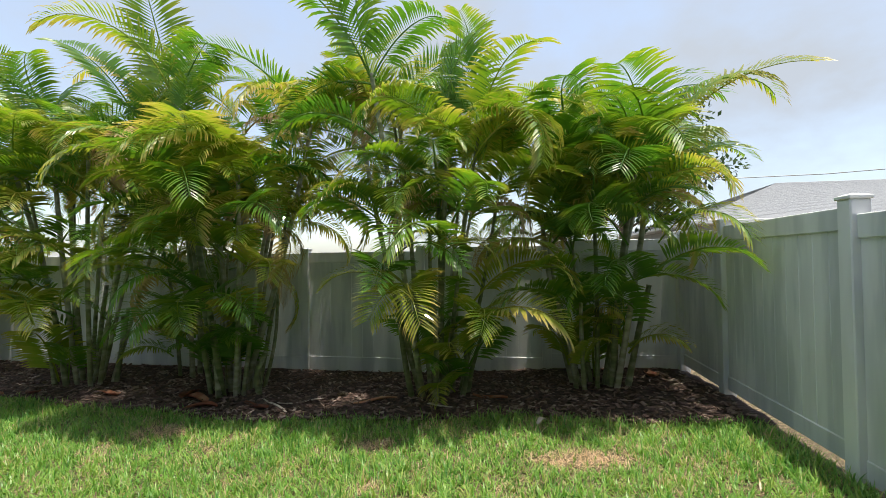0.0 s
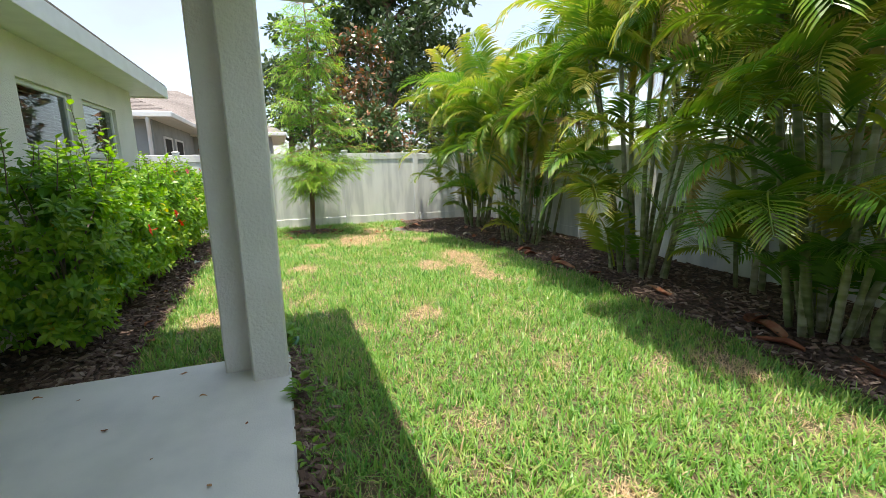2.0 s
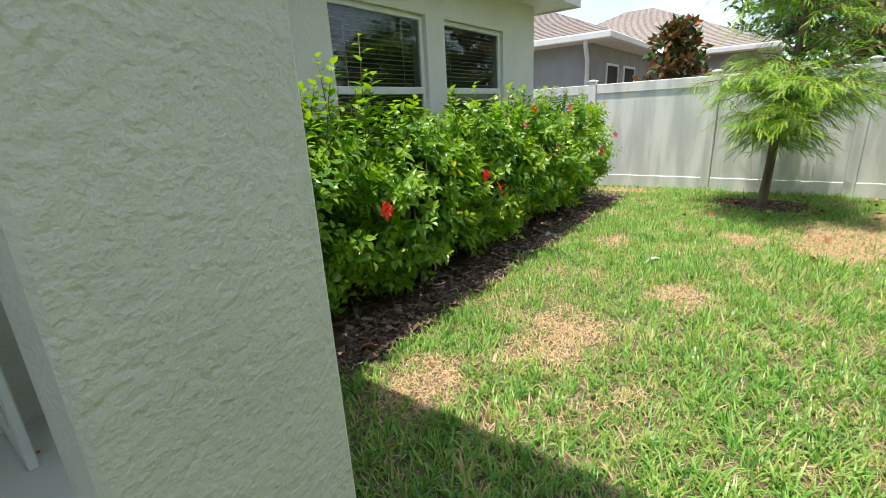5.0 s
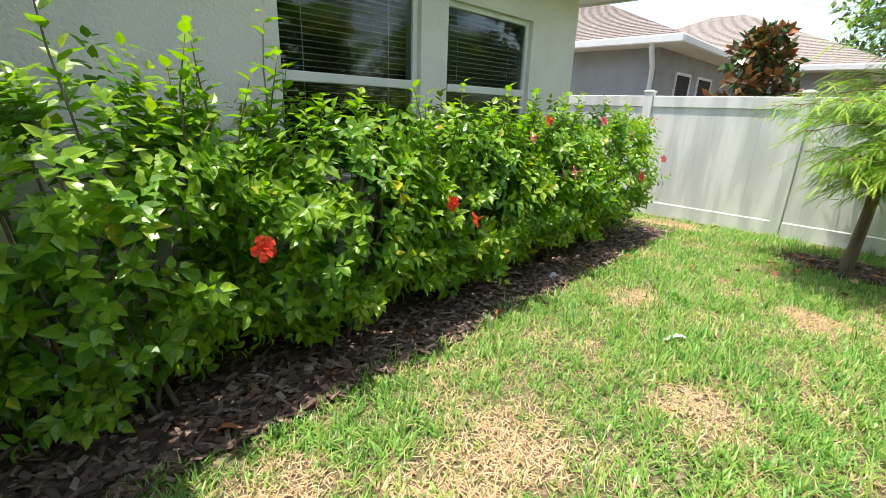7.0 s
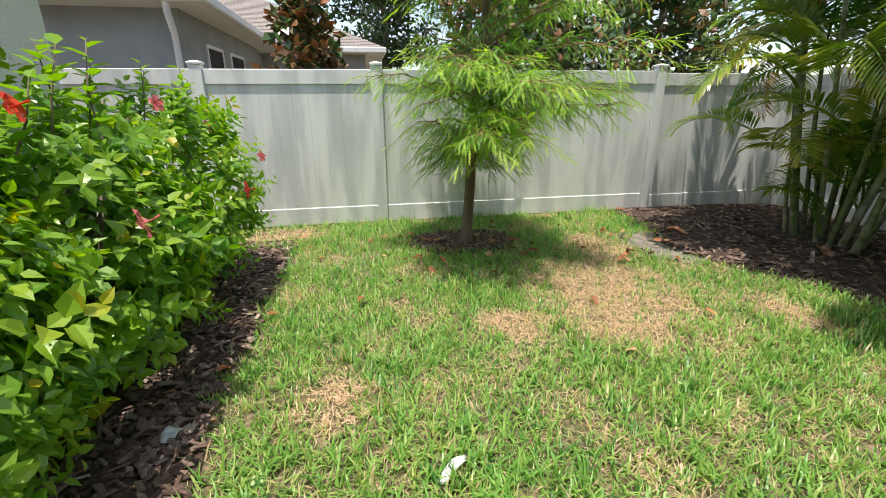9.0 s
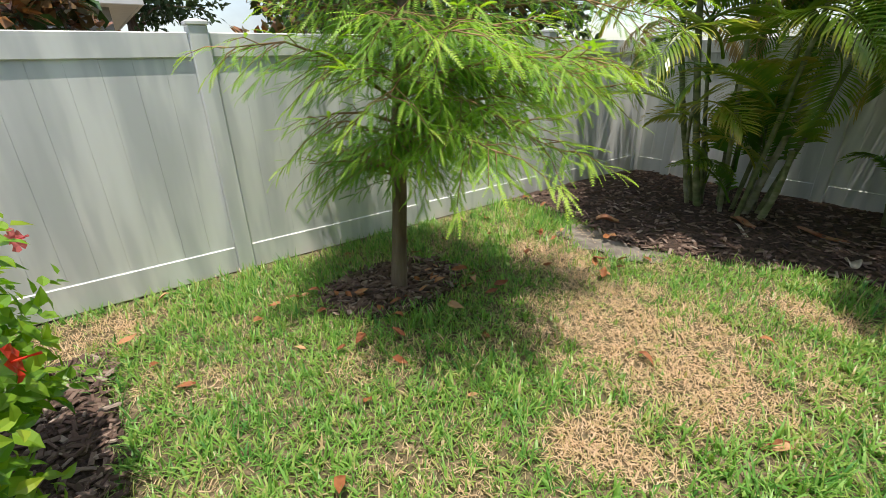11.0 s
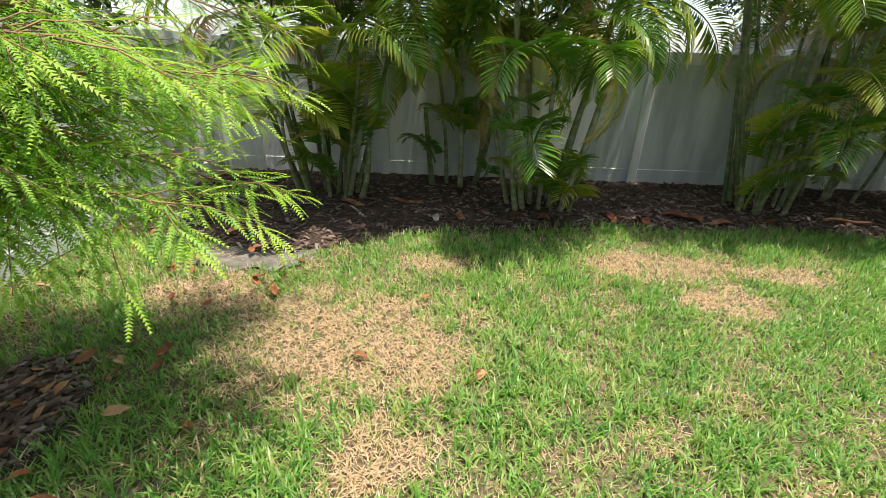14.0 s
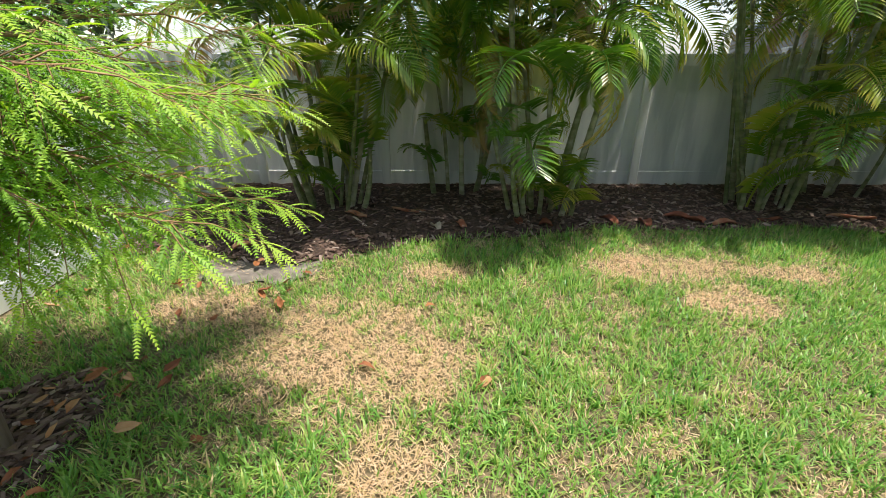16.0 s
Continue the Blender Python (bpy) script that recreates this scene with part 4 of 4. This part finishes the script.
hibiscus(-5.38, 0.80, 1.6, 440, 41, 16, 1, 0.75)
hibiscus(-6.65, 0.74, 1.5, 410, 42, 12, 1)
hibiscus(-7.9, 0.77, 1.5, 420, 43, 11, 2)
hibiscus(-9.1, 0.74, 1.5, 410, 44, 11, 3)
hibiscus(-10.4, 0.78, 1.48, 410, 45, 11, 4)


# ---- bald cypress ----
def spray_shape(pairs=14):
    """A feathery twig along +y, one unit long, drooping to its tip: two close rows of short flat needles."""
    V, T = [], []
    for i in range(pairs):
        f = (i + 0.3) / pairs
        ln = 0.10 * math.sin(math.pi * (0.14 + 0.76 * f)) + 0.015
        z = -0.22 * f * f
        for s in (-1, 1):
            o = len(V)
            V += [(0, f - 0.30 / pairs, z + 0.004), (0, f + 0.62 / pairs, z + 0.004), (s * ln, f + 0.35 / pairs + ln * 0.45, z - 0.022)]
            T += [(o, o + 2, o + 1)]
    return V, T


def cypress(x, y, height):
    r = random.Random(5)
    root = empty("bald_cypress", (x, y, 0.0))
    tagged(root, "young bald cypress with feathery bright green foliage", "tree")
    def stem(z):
        """The trunk's line: it leans towards the yard's corner and then grows upright."""
        k = float(smooth01(z / 3.0))
        return Vector((0.17 * k + 0.015 * math.sin(z * 2.1), 0.15 * k + 0.015 * math.sin(z * 3.3), z))
    pts = [stem(-0.05 + f * height) for f in np.linspace(0, 1, 15)]
    rad = [0.07 if i == 0 else 0.05 * (1 - i / 14) ** 0.8 + 0.008 for i in range(15)]
    v, t = tube(pts, rad, 9)
    put("trunk", tri_mesh("trunk", v, t, smooth=True), M_BARK, root)
    limbs, pos, axis, up, size, tone = [], [], [], [], [], []
    nb = 104
    for i in range(nb):
        f = i / nb
        z = min(height - 0.2, max(0.78, 0.92 + (height - 1.15) * f + r.uniform(-0.22, 0.22)))
        az = i * 2.39996 + r.uniform(-0.35, 0.35)
        reach = (1.16 - 0.74 * f) * r.uniform(0.45, 1.12) * (0.6 + 0.4 * min(1.0, f / 0.12))
        if math.cos(az - 0.35) > 0.45 and 0.05 < f < 0.45:
            reach *= 1.45
        if -12.5 + 0.15 > x + math.cos(az) * reach:
            reach = 0.95 / abs(math.cos(az))
        low = i % 15 == 4
        sunny = i % 6 == 1 and i < 72
        if low:
            z, az, reach = r.uniform(0.78, 0.98), math.pi + r.uniform(-1.3, 1.3), r.uniform(0.4, 0.65)
        elif sunny:
            z, az, reach = r.uniform(0.98, 1.55), r.uniform(-0.35, 1.0), r.uniform(0.95, 1.35)
        b = stem(z)
        d = Vector((math.cos(az), math.sin(az), 0))
        rise = 0.35 if low else 0.4 if sunny else r.uniform(0.3, 1.1) if r.random() > 0.15 else 0.05
        sag = rise * r.uniform(0.5, 0.9) + r.uniform(0.0, 0.15)
        q = [b + d * reach * s + Vector((-d.y, d.x, 0)) * 0.05 * math.sin(s * 4 + i) + Vector((0, 0, reach * (rise * s - sag * s * s))) for s in (0, 0.33, 0.66, 1.0)]
        limbs.append(tube(q, [0.014 * (1.1 - f), 0.010, 0.006, 0.002], 5))
        sd = Vector((-d.y, d.x, 0))
        m = int(reach * (24 if sunny else 19))
        for j in range(m):
            s = 0.08 + 0.92 * (j + r.uniform(-0.3, 0.3)) / m
            s = min(1.0, max(0.12, s))
            k = min(int(s * 3), 2)
            p = q[k].lerp(q[k + 1], s * 3 - k)
            side = 1 if j % 2 else -1
            tl = (0.40 * (1 - 0.5 * s) + 0.10) * r.uniform(0.5, 1.15)
            w = (sd * side * (1.0 - 0.4 * s) + d * (0.45 + 0.7 * s) + Vector((0, 0, r.uniform(-0.6, 0.8)))).normalized()
            e = p + w * tl + Vector((0, 0, -0.3 * tl))
            c = p.lerp(e, 0.5) + Vector((0, 0, 0.10 * tl))
            limbs.append(tube([p, c, e], [0.004, 0.003, 0.0012], 3))
            count = max(6, int(tl * 36))
            for h in range(count):
                u = 0.12 + 0.88 * h / (count - 1)
                pp = p.lerp(c, u * 2) if u < 0.5 else c.lerp(e, u * 2 - 1)
                cs = 1 if h % 2 else -1
                aw = w * (0.5 + 0.6 * u) + Vector((-w.y, w.x, 0)) * cs * (1.0 - 0.55 * u) + Vector((0, 0, r.uniform(-1.1, 0.15)))
                pos.append(pp)
                axis.append(aw)
                up.append((r.uniform(-0.5, 0.5), r.uniform(-0.5, 0.5), 1))
                size.append(r.uniform(0.08, 0.15))
                # tone rises outwards: sunlit tips and shaded inside are put into the colour
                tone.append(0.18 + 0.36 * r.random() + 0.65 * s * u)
    v, t = join_parts(limbs)
    put("branches", tri_mesh("branches", v, t, smooth=True), M_TWIG, root)
    sv, st = spray_shape(11)
    keep = [i for i, p in enumerate(pos) if x + p.x > -12.44]
    A = lambda q: np.array([q[i] for i in keep], float)
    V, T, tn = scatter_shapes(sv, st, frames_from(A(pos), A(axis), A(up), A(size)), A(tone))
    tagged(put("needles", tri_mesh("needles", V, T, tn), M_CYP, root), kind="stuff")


cypress(-11.38, 2.98, 5.0)


# ---- trees beyond the fences ----
def broad_tree(name, label, x, y, height, crown, leaves, mat, seed, leaf=0.28, low=0.35, rust=0.0):
    """A tapered trunk with forked limbs, and a crown of leaf sprigs gathered in uneven clumps along the limbs."""
    r, g = random.Random(seed), np.random.default_rng(seed)
    root = empty(name, (x, y, 0))
    tagged(root, label, "tree")
    limbs = [tube([(0, 0, -0.1), (0.1, 0.05, height * 0.3), (0.0, 0.15, height * 0.62), (0.1, 0.1, height * 0.9)], [height * 0.028, height * 0.022, height * 0.013, 0.03], 8)]
    centres = []
    for i in range(26):
        f = low + (0.97 - low) * i / 26
        az = i * 2.4 + r.uniform(-0.5, 0.5)
        reach = crown * math.sin(math.pi * min(0.98, 0.25 + 0.72 * (f - low) / (1 - low))) * r.uniform(0.7, 1.1)
        b = Vector((0.05, 0.1, f * height * 0.9))
        e = b + Vector((math.cos(az) * reach, math.sin(az) * reach, reach * r.uniform(0.1, 0.5)))
        mid = b.lerp(e, 0.5) + Vector((0, 0, reach * 0.1))
        limbs.append(tube([b, mid, e], [height * 0.008, height * 0.005, 0.012], 5))
        for s in (0.45, 0.75, 1.0):
            centres.append((b.lerp(e, s) + Vector((r.uniform(-0.3, 0.3), r.uniform(-0.3, 0.3), 0.2)) * crown * 0.3, crown * r.uniform(0.14, 0.26)))
    v, t = join_parts(limbs)
    put("limbs", tri_mesh("limbs", v, t, smooth=True), M_BARK, root)
    idx = g.integers(0, len(centres), leaves)
    c = np.array([list(centres[i][0]) for i in range(len(centres))])[idx]
    s = np.array([centres[i][1] for i in range(len(centres))])[idx]
    d = g.normal(size=(leaves, 3))
    d /= np.linalg.norm(d, axis=1, keepdims=True)
    pos = c + d * (s * g.random(leaves) ** 0.5)[:, None] * [1.15, 1.15, 0.75]
    # upper leaves of each clump are paler, light from above put into the tone
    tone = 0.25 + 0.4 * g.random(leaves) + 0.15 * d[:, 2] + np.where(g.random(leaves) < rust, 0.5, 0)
    m = frames_from(pos, d + g.normal(0, 0.6, (leaves, 3)), g.normal(0, 0.6, (leaves, 3)) + [0, 0, 1], g.uniform(0.6, 1.2, leaves) * leaf)
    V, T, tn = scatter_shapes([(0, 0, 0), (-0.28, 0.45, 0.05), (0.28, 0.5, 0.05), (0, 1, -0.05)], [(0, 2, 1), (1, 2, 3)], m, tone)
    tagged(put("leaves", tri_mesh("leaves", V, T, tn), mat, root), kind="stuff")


broad_tree("oak_tree", "tall dark green oak beyond the fence", -26.5, 8.6, 14.0, 5.0, 15000, M_OAK, 61, 0.36)
broad_tree("oak_tree", "dark green oak behind the neighbour house", -30, 3.2, 8.5, 3.2, 6000, M_OAK, 62, 0.3)
broad_tree("oak_tree", "distant dark green oak over the back fence", 5.6, 24, 9.0, 4.2, 9000, M_OAK, 63, 0.3)
broad_tree("magnolia_tree", "magnolia with rust-backed glossy leaves", -17.0, 5.1, 6.7, 1.6, 5200, M_MAG, 64, 0.22, 0.15, 0.45)
broad_tree("magnolia_tree", "low magnolia with dark glossy leaves", -14.6, 4.9, 3.5, 1.5, 5200, M_MAG, 65, 0.17, 0.2, 0.12)
broad_tree("magnolia_tree", "bronze-leaved young magnolia by the house", -14.6, 1.1, 3.3, 0.62, 1800, M_MAG, 66, 0.2, 0.3, 0.5)
broad_tree("magnolia_tree", "dense dark magnolia hedge tree", -15.2, 7.4, 4.3, 1.7, 5600, M_MAG, 67, 0.18, 0.2, 0.1)

# utility pole and line
pole = empty("utility_mast", (18.2, 19.2, 0))
tagged(pole, "grey metal service mast with short cross arms", "utility mast")
v, t = join_parts([tube([(0, 0, 0), (0, 0, 5.3)], [0.05, 0.045], 7), tube([(-0.45, 0, 5.0), (0.5, 0, 5.25)], [0.025, 0.025], 5), tube([(-0.3, 0, 4.6), (-0.1, 0, 5.2)], [0.02, 0.02], 5)])
put("mast", tri_mesh("mast", v, t, smooth=True), M_METAL, pole)
v, t = tube([(17.8, 19.2, 5.0), (16.5, 19.4, 4.86), (12, 20, 4.7), (4, 21, 4.75), (-6, 22, 5.2)], [0.018] * 5, 5)
tagged(put("service_cable", tri_mesh("service_cable", v, t, smooth=True), M_METAL), "dark overhead service cable", "cable")


# ---- small things ----
def husk(x, y, length, width, az, mat, seed, label, curl=0.5, name="palm_husk"):
    """A dry curled sheath: a tapered trough with ragged end."""
    r = random.Random(seed)
    V, T = [], []
    rows, cols = 7, 5
    for i in range(rows):
        f = i / (rows - 1)
        w = width * (0.35 + 0.65 * math.sin(math.pi * (0.15 + 0.75 * f)))
        for j in range(cols):
            s = j / (cols - 1) * 2 - 1
            V.append((s * w / 2 * math.cos(s * curl), (f - 0.5) * length + r.uniform(-0.01, 0.01), abs(s) ** 1.6 * w * curl * 0.7 + 0.018 * math.sin(f * 5 + seed) + 0.02))
    for i in range(rows - 1):
        for j in range(cols - 1):
            a = i * cols + j
            T += [(a, a + 1, a + cols + 1), (a, a + cols + 1, a + cols)]
    ob = put(name, tri_mesh(name, V, T, smooth=True), mat)
    so = ob.modifiers.new("thick", "SOLIDIFY")
    so.thickness = 0.004
    ob.matrix_basis = pose(x, y, float(ground_z(x, y)) + 0.01, r.uniform(-6, 6), r.uniform(-8, 8), az)
    return tagged(ob, label, "debris", group="palm debris")


for i, (hx, hy, hl, hw, ha) in enumerate([(-3.35, 6.25, 0.42, 0.12, 70), (-3.1, 6.0, 0.35, 0.10, 100), (-3.55, 6.4, 0.5, 0.14, 20), (-2.5, 6.1, 0.5, 0.08, 60), (-8.45, 6.12, 0.13, 0.12, 10), (-9.08, 6.02, 0.13, 0.1, 40),
                                          (-8.15, 6.05, 0.15, 0.12, 80), (-7.05, 6.1, 0.2, 0.13, 0), (-6.45, 6.2, 0.22, 0.14, 30), (-5.6, 6.2, 0.24, 0.09, 85), (-9.7, 6.5, 0.4, 0.08, 95), (-10.3, 6.35, 0.3, 0.09, 60),
                                          (-6.15, 6.1, 0.35, 0.1, 110), (-6.6, 6.3, 0.3, 0.12, 50), (-1.2, 6.4, 0.5, 0.06, 110), (0.1, 6.5, 0.4, 0.06, 75), (2.1, 7.5, 0.2, 0.14, 20), (-4.6, 6.3, 0.45, 0.1, 70), (-11.2, 5.4, 0.22, 0.12, 130),
                                          (-7.4, 6.2, 0.3, 0.1, 15)]):
    husk(hx, hy, hl, hw, ha, M_HUSK, 200 + i, "curled red-brown dry palm sheath on the mulch")
for i, (hx, hy, hl, hw, ha) in enumerate([(-9.36, 5.97, 0.2, 0.11, 200), (0.62, 5.75, 0.22, 0.05, -25), (-2.3, 6.15, 0.55, 0.03, 55), (-2.05, 6.3, 0.5, 0.03, 120), (-0.3, 6.2, 0.5, 0.035, 100), (-10.2, 6.1, 0.35, 0.03, 40)]):
    husk(hx, hy, hl, hw, ha, M_HUSK_PALE, 300 + i, "pale dry palm sheath lying at the bed's edge")


def fallen_leaf(name, seed, size):
    r = random.Random(seed)
    V = [(x * size, y * size, abs(x) * 0.5 * size + 0.12 * size * math.sin(y * 4 + seed) + 0.012) for x, y in ((0, 0), (-0.22, 0.3), (0, 0.33), (0.22, 0.3), (-0.2, 0.65), (0, 0.66), (0.2, 0.65), (0, 1.05))]
    return tri_mesh(name, V, LEAF_T)


LITTER = [fallen_leaf("fallen_leaf", s, 0.12) for s in range(5)]
for me in LITTER:
    me.materials.append(M_LEAF)
places = [(-9.77, 3.58), (-8.97, 3.48), (-10.71, 4.46), (-10.89, 4.06), (-7.9, 5.26), (-9.4, 4.25), (-10.6, 2.45), (-10.35, 2.2), (-10.1, 2.6), (-11.0, 2.1), (-11.5, 2.0), (-10.45, 4.5),
          (-11.63, 2.16), (-11.65, 2.25), (-11.66, 2.38), (-11.62, 2.45), (-11.56, 2.52), (-11.49, 2.59), (-11.44, 2.64), (-11.65, 2.32), (-10.94, 2.40), (-10.89, 2.44), (-8.99, 3.50), (-10.40, 3.00)]
for i in range(46):
    a, d = rnd.uniform(0, 6.28), abs(rnd.gauss(0, 0.9))
    places.append((min(-9.3, max(-12.3, -11.2 + d * math.cos(a))), 3.2 + d * math.sin(a) * 1.5))
for i in range(14):
    places.append((rnd.uniform(-12.3, -10.4), rnd.uniform(4.0, 5.3)))
for i in range(16):
    places.append((rnd.uniform(-10, -4.8), rnd.uniform(0.85, 1.3)))
for i, (lx, ly) in enumerate(places):
    ob = new("fallen_leaf", LITTER[i % 5])
    in_grass = 0.035 if not (ly < 1.1) else 0.02
    ob.matrix_basis = pose(lx, ly, float(ground_z(lx, ly)) + in_grass, rnd.uniform(-25, 25), rnd.uniform(-25, 25), rnd.uniform(0, 360)) @ Matrix.Scale(rnd.uniform(0.55, 1.05), 4)
    tagged(ob, "dry orange-brown fallen leaf on the grass", "leaf", group="fallen leaves")
for i, (lx, ly) in enumerate([(-3.93, 1.73), (-3.3, 1.6), (-3.7, 1.3), (-4.2, 1.0), (-3.0, 1.9), (-4.3, 0.7), (-2.9, 1.2), (-4.35, 1.6), (-3.5, 2.05), (-3.1, 0.9), (-4.0, 1.45), (-2.6, 2.1), (-3.75, 0.75), (-2.4, 1.6), (-4.15, 0.35), (-3.4, 0.5)]):
    ob = new("fallen_leaf", LITTER[i % 5])
    ob.matrix_basis = pose(lx, ly, 0.033, 0, 0, i * 77) @ Matrix.Scale(rnd.uniform(0.2, 0.55), 4)
    tagged(ob, "small dry leaf on the concrete slab", "leaf", group="fallen leaves")


def weed(x, y, n, size, seed):
    """A small rosette of pointed leaves on short stalks."""
    g = np.random.default_rng(seed)
    root = empty("weed", (x, y, -0.01))
    tagged(root, "small green weed at the slab's edge", "weed", group="weeds by the slab")
    az = g.uniform(0, 6.28, n)
    pos = np.c_[np.cos(az) * 0.03, np.sin(az) * 0.03, g.uniform(0.02, 0.14, n)]
    m = frames_from(pos, np.c_[np.cos(az), np.sin(az), g.uniform(0.1, 0.8, n)], np.tile([0.0, 0.0, 1.0], (n, 1)), g.uniform(0.6, 1.1, n) * size)
    V, T, tn = scatter_shapes(LEAF_V, LEAF_T, m, g.uniform(0.3, 0.6, n))
    tagged(put("leaves", tri_mesh("leaves", V, T, tn), M_HIB, root), kind="stuff")
    v, t = join_parts([tube([(0, 0, 0), tuple(p)], [0.003, 0.002], 4) for p in pos])
    put("stems", tri_mesh("stems", v, t), M_WOOD, root)


weed(-3.72, 2.36, 22, 0.09, 501)
weed(-4.72, 2.28, 14, 0.11, 502)
weed(-3.0, 2.37, 10, 0.06, 503)
husk(-8.32, 2.22, 0.15, 0.05, 30, M_WHITE, 400, "crumpled white paper scrap on the lawn", 0.3, "paper_scrap")
husk(-8.75, 1.0, 0.1, 0.07, 70, M_WHITE, 401, "crumpled white scrap on the mulch", 0.3, "paper_scrap")
v, t = tube([(0, 0, 0), (0.06, 0.03, 0.03), (0.12, 0.03, 0.03), (0.16, 0, 0.01)], [0.014] * 4, 8)
cap = put("irrigation_cap", tri_mesh("irrigation_cap", v, t, smooth=True), M_HOSE)
cap.location = (-4.78, 2.35, 0.02)
tagged(cap, "green plastic irrigation fitting by the slab", "fitting")
